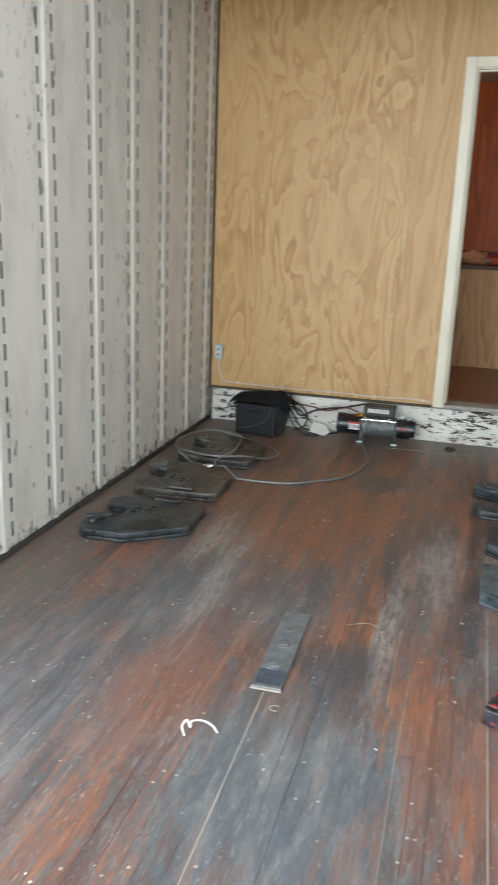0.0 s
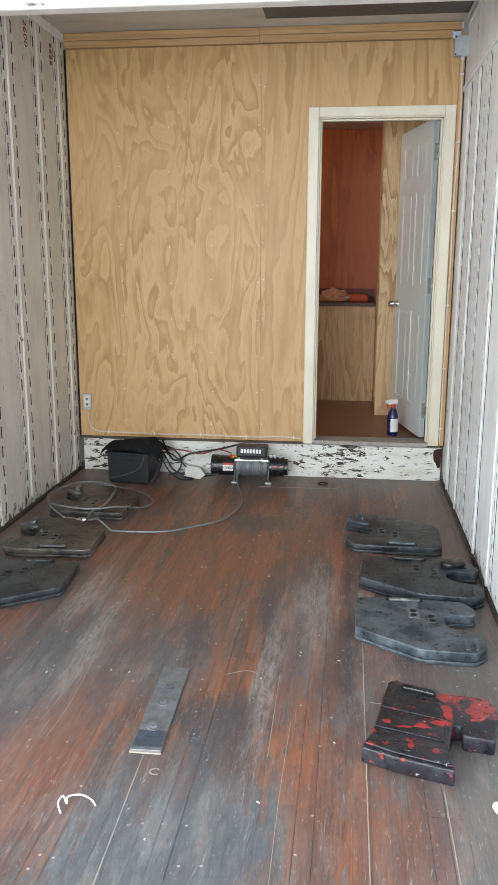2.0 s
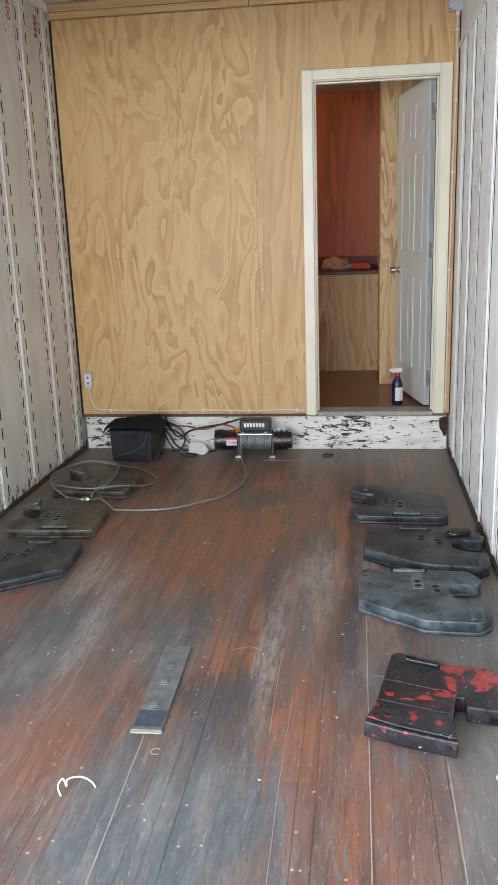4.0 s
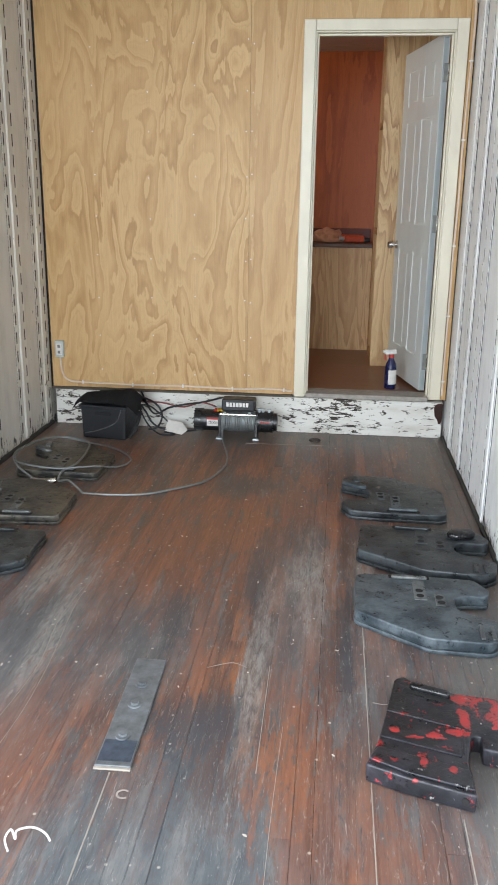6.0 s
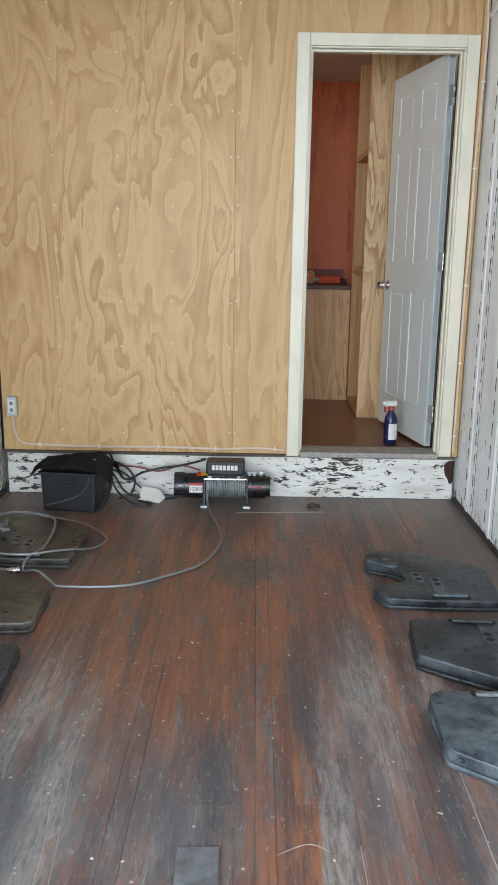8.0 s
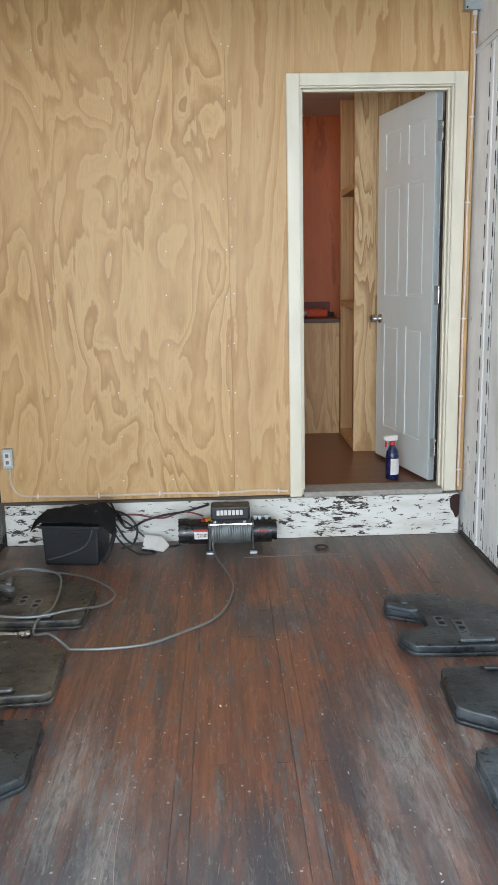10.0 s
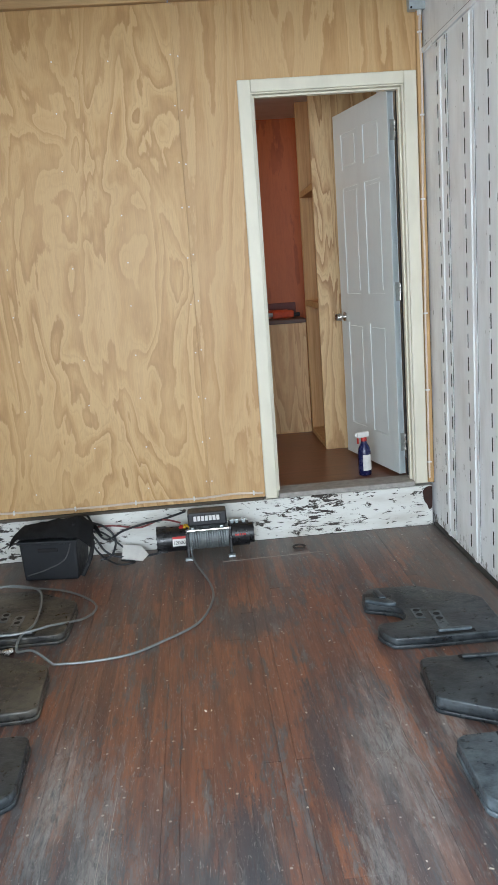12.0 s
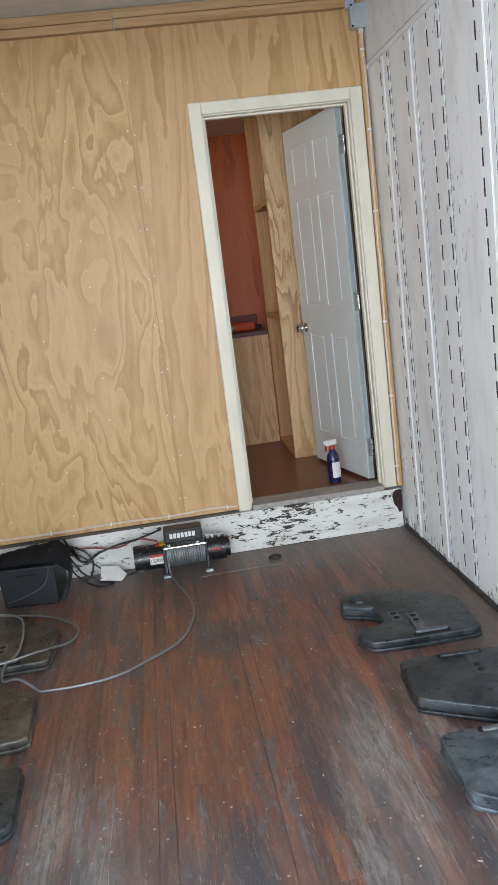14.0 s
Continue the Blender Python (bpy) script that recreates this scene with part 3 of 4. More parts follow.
# white painted step under the partition
step_base = tagged(part("step_riser", box(LEFT + 0.03, 1.27, -0.012, 0.11, 0.0, SILL - 0.012, 0.004), SILLPAINT), "white painted timber riser with flaking paint", "riser", kind=STRUCT)
bm = slab(rounded([(1.216, 0.19), (1.232, 0.215), (1.269, 0.222), (1.268, 0.1), (1.25, 0.085), (1.238, 0.12), (1.224, 0.135)], 0.01), 0.0, 0.003)
bmesh.ops.transform(bm, matrix=Matrix(((1, 0, 0, 0), (0, 0, -1, -0.0125), (0, 1, 0, 0), (0, 0, 0, 1))), verts=bm.verts)
bmesh.ops.recalc_face_normals(bm, faces=bm.faces)
part("rusty_hole", bm, plain("dark_rust", (0.05, 0.02, 0.014), 0.9, 0, 0.6, 60), step_base, "rusty broken corner")
tagged(part("ledge", box(LEFT + 0.005, 0.35, -0.02, 0.019, SILL - 0.011, SILL + 0.003, 0.002), plain("dirty_ledge_wood", (0.11, 0.09, 0.07), 0.9)), "dark ledge under the plywood", "ledge", kind=STRUCT)

# door casing, jambs and threshold
casing = tagged(new("door_casing"), "cream painted wooden door casing", "door frame", kind=STRUCT)
CW = 0.064
for name, a in (("casing_board", (DX0 - CW - 0.008, DX0 - 0.008, -0.02, -0.001, SILL - 0.005, DTOP + CW)), ("casing_board", (DX1 + 0.008, DX1 + 0.008 + CW, -0.02, -0.001, SILL + 0.005, DTOP + CW)),
                ("casing_board", (DX0 - 0.0075, DX1 + 0.0075, -0.02, -0.001, DTOP + 0.006, DTOP + CW))):
    part(name, box(*a, 0.004), TRIM, casing)
for a in ((DX0 - 0.019, DX0, 0.0, 0.125, SILL, DTOP), (DX1, DX1 + 0.019, 0.0, 0.125, SILL, DTOP), (DX0 - 0.019, DX1 + 0.019, 0.0, 0.125, DTOP + 0.0005, DTOP + 0.019)):
    part("jamb", box(*a, 0.001), TRIM, casing)
for a in ((DX0 + 0.0005, DX0 + 0.011, 0.03, 0.065, SILL + 0.02, DTOP - 0.0005), (DX1 - 0.011, DX1 - 0.0005, 0.03, 0.065, SILL + 0.02, DTOP - 0.0005), (DX0 + 0.0115, DX1 - 0.0115, 0.03, 0.065, DTOP - 0.011, DTOP - 0.0005)):
    part("door_stop", box(*a, 0.002), TRIM, casing)
# black strip on the jamb stands in for the shaded gap beside the door
part("weatherstrip", box(DX1 - 0.003, DX1 - 0.0004, 0.0665, 0.124, SILL + 0.025, DTOP - 0.001), DARK, casing, "black strip for the dark gap beside the door")
part("threshold", box(DX0 + 0.0005, DX1 - 0.0005, -0.03, 0.125, SILL - 0.006, SILL + 0.022, 0.004), plain("worn_threshold", (0.38, 0.355, 0.32), 0.6, 0, 0.4, 30), casing, "worn grey threshold")


# ---- open six-panel door ----
def panel_door(width, height, thick):
    door = tagged(new("door_1"), "open grey-white six-panel door", "door", kind=STRUCT)
    xs = [0.0, 0.11, width / 2 - 0.05, width / 2 + 0.05, width - 0.11, width]
    zs = [0.0, 0.2, 0.82, 0.99, 1.6, 1.7, 1.9, height]
    bm = bmesh.new()
    add_box(bm, 0, width, -thick / 2 + 0.004, thick / 2 - 0.004, 0, height)
    for i in range(5):
        for k in range(7):
            hole = i in (1, 3) and k in (1, 3, 5)
            if not hole:
                add_box(bm, xs[i], xs[i + 1], -thick / 2, thick / 2, zs[k], zs[k + 1])
    leaf = part("leaf", bm, DOORPAINT, door)
    for i in (1, 3):
        for k in (1, 3, 5):
            for s in (-1, 1):
                y0, y1 = sorted((s * (thick / 2 - 0.0038), s * (thick / 2 - 0.0008)))
                part("raised_panel", box(xs[i] + 0.02, xs[i + 1] - 0.02, y0, y1, zs[k] + 0.02, zs[k + 1] - 0.02, 0.0014), DOORPAINT, leaf)
    for s in (-1, 1):
        bm = cyl(0.028, (width - 0.06, s * thick / 2, 0.85), (width - 0.06, s * (thick / 2 + 0.008), 0.85))
        add_cyl(bm, 0.011, (width - 0.06, s * (thick / 2 + 0.008), 0.85), (width - 0.06, s * (thick / 2 + 0.035), 0.85))
        add_cyl(bm, 0.026, (width - 0.06, s * (thick / 2 + 0.033), 0.85), (width - 0.06, s * (thick / 2 + 0.062), 0.85), r2=0.021)
        smooth(part("knob", bm, CHROME, door, "nickel door knob"))
    part("latch_plate", box(width, width + 0.002, -0.012, 0.012, 0.82, 0.88), CHROME, door)
    return door


DOOR_AT, DOOR_TURN = (1.147, 0.13, SILL + 0.03), 102.0
door_1 = panel_door(0.735, 2.02, 0.035)
door_1.matrix_world = pose(*DOOR_AT, 0, 0, DOOR_TURN)
for z in (0.18, 1.0, 1.82):
    part("hinge", box(-0.0025, -0.0005, -0.02, 0.006, z - 0.05, z + 0.05), HINGE, door_1, "pale butt hinge")
    part("hinge_pin", cyl(0.006, (-0.006, -0.02, z - 0.045), (-0.006, -0.02, z + 0.045), 10), CHROME, door_1)

# ---- room beyond the door ----
tagged(part("floor_inner", box(LEFT, RIGHT, 0.111, 2.6, SILL - 0.1, SILL + 0.008), INNERFLOOR), "dark reddish brown floor of the small room", "floor", kind=STRUCT)
tagged(part("wall_inner_back", box(LEFT, RIGHT, 2.2, 2.26, SILL, 2.53), PLY_RED), "dark red-brown stained plywood back wall", "wall", kind=STRUCT)
bench = holder("built_in_counter", "pale plywood counter front with a dark worktop edge", "counter", (0.0, 1.65, SILL + 0.008))
part("front_panel", box(LEFT + 0.01, 0.86, 0.0, 0.018, 0.0, 0.80, 0.001), PLY_INNER, bench)
part("worktop", box(LEFT + 0.01, 0.86, -0.012, 0.545, 0.801, 0.83, 0.003), plain("dark_worktop", (0.09, 0.045, 0.03), 0.5), bench, "dark brown worktop")
part("back_strip", box(LEFT + 0.01, 0.86, 0.528, 0.546, 0.831, 0.93, 0.002), plain("dark_red_strip", (0.14, 0.025, 0.018), 0.5), bench, "dark red strip along the wall")

closet = tagged(new("wall_closet"), "plywood closet wall with open timber framing", "wall", kind=STRUCT)
part("plywood_panel", box(0.86, RIGHT - 0.002, 1.0, 1.018, SILL + 0.009, 2.528), PLY_INNER, closet)
for y0, y1 in ((1.0185, 1.055), (1.61, 1.648)):
    part("stud", box(0.863, 0.95, y0, y1, SILL + 0.047, 2.528, 0.003), LUMBER, closet)
part("bottom_plate", box(0.863, 0.95, 1.0185, 1.648, SILL + 0.009, SILL + 0.046, 0.003), LUMBER_X, closet)
for z in (1.92, 1.18):
    part("blocking", box(0.865, 0.948, 1.0555, 1.6095, z - 0.02, z + 0.02, 0.003), LUMBER_X, closet, "short pine blocking")
part("lining", box(1.0, 1.012, 1.0185, 2.19, SILL + 0.009, 2.528), PLY_RED, closet, "dark red-brown plywood lining")


# ---- tractor weights ----
CASTING = [(-0.235, 0.2), (-0.19, 0.255), (0.0, 0.25), (0.18, 0.115), (0.235, 0.07), (0.235, -0.24), (0.21, -0.262), (-0.02, -0.27), (-0.19, -0.262), (-0.235, -0.17), (-0.22, -0.112), (-0.14, -0.112), (-0.102, -0.075), (-0.105, 0.0), (-0.126, 0.032), (-0.24, 0.09)]


def suitcase_weight(x, y, turn, material, label, flip=1, sx=1.0, sy=1.0, thick=0.045, boss=None, clevis=True):
    """A hooked casting: stepped rim, two bolt pads, a sunk hand grip and a hook lug."""
    w = holder("tractor_weight", label, "weight", (x, y, 0.001), turn, "cast iron weights on the floor")
    sy *= flip

    def plan(points):
        return [(a * sx, b * sy) for a, b in points]

    pts = plan(CASTING)
    smooth(part("body", slab(rounded(pts, 0.022), 0.0165, thick, 0.006), material, w), 50)
    smooth(part("lower_rim", slab(rounded([(a * 1.01, b * 1.01) for a, b in pts], 0.022), 0.0, 0.016, 0.005), material, w), 50)
    pads = (((-0.074, -0.005), (-0.038, -0.005), (-0.036, -0.1), (-0.07, -0.1)), ((-0.01, -0.045), (0.032, -0.045), (0.034, -0.225), (-0.008, -0.225)))
    for pad in pads:
        part("bolt_pad", slab(rounded(plan(pad), 0.004), thick + 0.0004, thick + 0.004, 0.0012), boss or material, w, "paler raised bolt pad" if boss else "")
    for u, v in ((-0.056, -0.028), (-0.053, -0.072), (0.012, -0.075), (0.013, -0.12)):
        part("bolt_hole", cyl(0.0135, (u * sx, v * sy, thick + 0.0041), (u * sx, v * sy, thick + 0.0048), 14), DARK, w)
    slot = plan([(-0.03, -0.232), (0.115, -0.228), (0.115, -0.258), (-0.03, -0.262)])
    part("grip_recess", slab(rounded(slot, 0.006), thick + 0.0004, thick + 0.0012), DARK, w)
    grip = plan([(-0.02, -0.222), (0.105, -0.22), (0.105, -0.243), (-0.02, -0.245)])
    smooth(part("grip_bar", slab(rounded(grip, 0.01), thick + 0.0014, thick + 0.012, 0.004), boss or material, w), 50)
    if not clevis:
        for u in (-0.205, -0.17):
            ridge = plan([(u, 0.235), (u + 0.014, 0.235), (u + 0.012, 0.13), (u, 0.13)])
            smooth(part("hook_ridge", slab(rounded(ridge, 0.005), thick + 0.0004, thick + 0.006, 0.002), boss or material, w), 50)
        return w
    lug = plan([(-0.232, 0.13), (-0.13, 0.075), (-0.118, 0.04), (-0.15, 0.036), (-0.238, 0.092)])
    smooth(part("hook_lug", slab(rounded(lug, 0.01), thick + 0.0004, thick + 0.016, 0.005), boss or material, w), 50)
    tooth = plan([(-0.19, 0.19), (-0.165, 0.185), (-0.15, 0.1), (-0.18, 0.1)])
    smooth(part("hook_tooth", slab(rounded(tooth, 0.008), thick + 0.0005, thick + 0.02, 0.005), boss or material, w), 50)
    return w


suitcase_weight(0.903, -1.187, -2, IRON, "black cast iron tractor weight with a hook notch", 1, 1.02, 0.97, boss=IRON_BLUE)
black = suitcase_weight(0.99, -1.855, 176, IRON, "black cast iron tractor weight beside the white wall", 1, 1.13, 0.82, 0.058, clevis=False)
smooth(part("pivot_lump", slab(rounded([(-0.2, -0.2), (-0.1, -0.17), (-0.09, -0.12), (-0.14, -0.1), (-0.21, -0.14)], 0.02), 0.0585, 0.082, 0.008), BLACKPAINT, black, "greasy pivot lump"), 60)
suitcase_weight(0.945, -2.345, 179, IRON_BLUE, "grey-blue worn cast iron tractor weight with bolt holes", 1, 1.02, 0.88, 0.055, IRON_PALE, False)
suitcase_weight(-0.80, -0.83, -2, IRON_DUSTY, "dusty dark cast iron tractor weight under a wire rope", boss=IRON_PALE)
suitcase_weight(-0.82, -1.455, 2, IRON_DUSTY, "dusty grey cast iron tractor weight with bolt holes", 1, 1.0, 0.95, boss=IRON_PALE)
suitcase_weight(-0.795, -2.095, 2, IRON, "black cast iron tractor weight with a dusty patch", -1, 1.0, 0.93)

red = holder("red_weight", "black cast iron weight with chipped red paint", "weight", (0.93, -3.03, 0.001), 0)
RED_PLAN = [(-0.118, 0.225), (-0.09, 0.242), (-0.066, 0.215), (0.045, 0.17), (0.19, 0.155), (0.218, 0.08), (0.18, -0.088), (0.088, -0.072), (0.09, -0.02), (0.065, -0.022), (0.046, -0.108), (0.04, -0.157), (0.046, -0.252), (-0.118, -0.204), (-0.214, -0.165), (-0.178, -0.07)]
smooth(part("body", slab(rounded(RED_PLAN, 0.01), 0.0, 0.052, 0.006), IRON_RED, red), 50)
smooth(part("grip_bar", slab(rounded([(-0.082, 0.168), (0.028, 0.13), (0.034, 0.155), (-0.076, 0.193)], 0.012), 0.0524, 0.07, 0.006), BLACKPAINT, red, "black enamelled grip bar"), 50)
part("grip_recess", slab(rounded([(-0.1, 0.16), (0.035, 0.112), (0.04, 0.128), (-0.094, 0.178)], 0.006), 0.0523, 0.053), DARK, red)
for rail in ([(-0.15, 0.06), (0.04, 0.0), (0.042, 0.008), (-0.148, 0.068)], [(-0.17, -0.055), (0.03, -0.115), (0.032, -0.103), (-0.168, -0.043)], [(0.03, -0.1), (0.038, -0.1), (0.05, 0.0), (0.042, 0.0)]):
    part("rib", slab(rounded(rail, 0.003), 0.0523, 0.0565, 0.0012), IRON_RED, red)
smooth(part("front_lip", slab(rounded([(-0.205, -0.15), (-0.18, -0.1), (0.038, -0.166), (0.042, -0.24), (-0.115, -0.192)], 0.01), 0.0525, 0.059, 0.003), IRON_RED, red), 50)
part("side_hole", cyl(0.009, (0.022, -0.239, 0.03), (0.018, -0.2475, 0.03), 12), DARK, red)

# ---- bolted plate in the floor ----
plate = holder("floor_plate", "worn steel plate bolted to the floor", "plate", (0.078, -2.973, 0.001), 1.2)
part("plate", box(-0.047, 0.047, -0.252, 0.252, 0.0, 0.008, 0.002), STEEL, plate)
part("worn_patch", box(-0.043, 0.043, -0.236, -0.15, 0.0082, 0.0086), STEEL_BLUE, plate, "blued bare steel end")
part("bright_lip", box(-0.048, 0.048, -0.262, -0.2525, 0.0, 0.005, 0.0015), SCORE, plate, "pale chipped wood along the end")
for y in (-0.134, 0.009, 0.111):
    bm = cyl(0.02, (0, y, 0.0085), (0, y, 0.0125), 16)
    add_cyl(bm, 0.012, (0, y, 0.0125), (0, y, 0.019), 6)
    part("bolt", bm, STEEL, plate)

# ---- winch ----
winch = holder("winch", "black electric winch with a drum of wire rope", "winch", (0.04, -0.165, 0.001), 0)
AX = 0.1
bm = bmesh.new()
add_cyl(bm, 0.065, (-0.265, 0, AX), (-0.115, 0, AX), 28)
smooth(part("motor", bm, BLACKPAINT, winch))
bm = bmesh.new()
for k in range(16):
    a = 2 * math.pi * k / 16
    add_box(bm, -0.268, -0.215, -0.004, 0.004, 0.063, 0.069, 0.001, Matrix.Translation((0, 0, AX)) @ Matrix.Rotation(a, 4, "X"))
part("motor_fins", bm, BLACKPAINT, winch)
bm = bmesh.new()
add_cyl(bm, 0.064, (0.12, 0, AX), (0.21, 0, AX), 28)
add_cyl(bm, 0.054, (0.21, 0, AX), (0.235, 0, AX), 28)
smooth(part("gearbox", bm, BLACKPAINT, winch))
drum = smooth(part("drum", cyl(0.036, (-0.1, 0, AX), (0.105, 0, AX), 24), STEEL, winch))
wraps = bmesh.new()
for k in range(20):
    x = -0.095 + k * 0.0102
    prev = None
    first = None
    for j in range(21):
        a = 2 * math.pi * j / 20
        ring = []
        for i in range(6):
            b = 2 * math.pi * i / 6
            rr = 0.059 + 0.0012 * math.sin(k * 2.3) + 0.0058 * math.cos(b)
            ring.append(wraps.verts.new((x + 0.0058 * math.sin(b) + 0.003 * math.sin(a + k), rr * math.cos(a), AX + rr * math.sin(a))))
        if prev:
            for i in range(6):
                wraps.faces.new((prev[i], prev[(i + 1) % 6], ring[(i + 1) % 6], ring[i]))
        prev = ring
smooth(part("rope_winding", wraps, ROPE, winch, "grey steel rope wound on the drum"), 80)
for x in (-0.115, 0.106):
    prof = rounded([(-0.062, 0.0), (0.062, 0.0), (0.05, 0.165), (-0.05, 0.165)], 0.02)
    bm = slab(prof, 0.0, 0.013, 0.002)
    bmesh.ops.transform(bm, matrix=Matrix(((0, 0, 1, x), (1, 0, 0, 0), (0, 1, 0, 0), (0, 0, 0, 1))), verts=bm.verts)
    bmesh.ops.recalc_face_normals(bm, faces=bm.faces)
    part("end_bracket", bm, BLACKPAINT, winch)
    part("foot", box(x - 0.012, x + 0.025, -0.085, -0.055, 0.0, 0.012, 0.003), GALV, winch)
part("tie_rod", cyl(0.008, (-0.104, -0.052, 0.15), (0.108, -0.052, 0.15), 12), CHROME, winch, "chrome tie rod")
part("tie_rod", cyl(0.008, (-0.104, 0.052, 0.15), (0.108, 0.052, 0.15), 12), CHROME, winch)
cbox = part("control_box", box(-0.1, 0.1, -0.045, 0.06, 0.168, 0.24, 0.01), BLACKPLASTIC, winch, "black plastic control box")
part("brand_plate", box(-0.075, 0.07, -0.0468, -0.0452, 0.192, 0.228), BLACKPAINT, cbox)
for k in range(7):
    x = -0.07 + k * 0.0196
    part("brand_block", box(x, x + 0.015, -0.0485, -0.047, 0.197, 0.223), WHITEPLASTIC, cbox)
for x in (-0.08, 0.07):
    part("clip", box(x - 0.008, x + 0.008, -0.058, -0.045, 0.158, 0.168, 0.002), GALV, winch)
part("rating_label", box(-0.185, -0.118, -0.0665, -0.0645, AX - 0.02, AX + 0.018), PAPER, winch, "white label")
part("rating_band", box(-0.185, -0.118, -0.0645, -0.0605, AX + 0.0185, AX + 0.03), REDRUBBER, winch)
letters("rating_number", "12000", 0.026, BLACKPAINT, pose(-0.1515, -0.0666, AX - 0.002, 90), winch)
for k in range(5):
    part("gear_mark", box(0.135 + 0.012 * k, 0.143 + 0.012 * k, -0.0665, -0.0645, AX + 0.008, AX + 0.018), REDRUBBER, winch)
for x, mat in ((-0.15, REDRUBBER), (-0.118, YELLOWRUBBER), (-0.132, YELLOWRUBBER)):
    bm = cyl(0.011, (x, -0.01, 0.145), (x + 0.018, -0.02, 0.172), 12)
    part("terminal_boot", bm, mat, winch)
for x in (0.125, 0.15, 0.185):
    bm = cyl(0.009, (x, -0.01, 0.148), (x, -0.01, 0.175), 8)
    add_box(bm, x - 0.012, x + 0.012, -0.02, 0.0, 0.172, 0.182, 0.003)
    part("clutch_lever", bm, GALV, winch)

# wire rope from the drum, across the floor and into a coil
rope = holder("wire_rope", "grey steel wire rope coiled on the floor", "rope", (0, 0, 0))
tube("rope_run", [(-0.055, -0.205, 0.09), (-0.052, -0.225, 0.03), (-0.03, -0.33, 0.008), (0.03, -0.6, 0.007), (0.035, -0.8, 0.007), (-0.03, -1.03, 0.007), (-0.18, -1.18, 0.007), (-0.3, -1.265, 0.007), (-0.45, -1.295, 0.008), (-0.59, -1.29, 0.008)], 0.0055, ROPE, rope)
coil = [(-0.59, -1.29, 0.008), (-0.67, -1.245, 0.052), (-0.745, -1.19, 0.03), (-0.745, -1.11, 0.056), (-0.705, -1.0, 0.064), (-0.72, -0.75, 0.07), (-0.775, -0.6, 0.062), (-0.92, -0.5, 0.05), (-1.04, -0.57, 0.05), (-1.09, -0.77, 0.058), (-1.05, -0.97, 0.062),
        (-0.97, -1.06, 0.066), (-0.783, -1.1, 0.062), (-0.63, -1.03, 0.058), (-0.52, -0.9, 0.02), (-0.484, -0.76, 0.008), (-0.54, -0.64, 0.008), (-0.66, -0.52, 0.008), (-0.81, -0.46, 0.012), (-0.98, -0.52, 0.055), (-1.07, -0.72, 0.066), (-1.075, -0.92, 0.07), (-0.99, -1.09, 0.062), (-0.88, -1.16, 0.02)]
tube("rope_coil", coil, 0.0052, ROPE, rope)
bm = cyl(0.013, (-0.77, -1.15, 0.016), (-0.81, -1.16, 0.016), 12)
add_cyl(bm, 0.01, (-0.81, -1.16, 0.016), (-0.9, -1.155, 0.018), 10)
part("rope_end_fitting", bm, CHROME, rope, "shiny crimped end fitting")

# ---- battery box and its cover ----
bat = holder("battery_box", "black plastic battery box with a slumped cloth cover", "battery box", (-0.735, -0.24, 0.001), -8)
bm = box(-0.145, 0.145, -0.11, 0.11, 0.0, 0.205, 0.012)
for v in bm.verts:
    f = 0.94 + 0.06 * v.co.z / 0.2
    v.co.x *= f
    v.co.y *= f
part("tub", bm, BLACKPLASTIC, bat)
part("rim", box(-0.153, 0.153, -0.118, 0.118, 0.192, 0.207, 0.004), BLACKPLASTIC, bat)
bm = bmesh.new()
N, M = 30, 22
grid = []
for j in range(M + 1):
    row = []
    for i in range(N + 1):
        u, v = i / N, j / M
        x = -0.2 + 0.42 * u
        y = -0.112 + 0.235 * v
        h = 0.222 + 0.085 * math.sin(math.pi * min(1, v * 1.15)) * (0.35 + 0.65 * u) + 0.012 * noise.noise((x * 16, y * 16, 3.0)) + 0.008 * noise.noise((x * 45, y * 45, 1.0))
        drop = max(0, abs(x) - 0.15) * 0.9 + max(0, abs(y + 0.0) - 0.11) * 1.3
        row.append(bm.verts.new((x, y, h - drop)))
    grid.append(row)
for j in range(M):
    for i in range(N):
        bm.faces.new((grid[j][i], grid[j][i + 1], grid[j + 1][i + 1], grid[j + 1][i]))
out = bmesh.ops.solidify(bm, geom=list(bm.faces), thickness=0.006)
smooth(part("cloth_cover", bm, CLOTH, bat, "slumped black cloth cover"), 60)
part("handle_recess", box(-0.05, 0.05, -0.1175, -0.108, 0.15, 0.17, 0.003), CLOTH, bat)
tube("strap", [(0.12, -0.06, 0.27), (0.19, -0.04, 0.24), (0.205, -0.03, 0.17), (0.185, -0.05, 0.08), (0.15, -0.08, 0.01)], 0.011, CLOTH, bat)
tube("lead", [(-0.12, -0.107, 0.03), (-0.02, -0.112, 0.06), (0.08, -0.112, 0.11), (0.12, -0.112, 0.2)], 0.003, plain("grey_lead", (0.1, 0.1, 0.1), 0.5), bat)

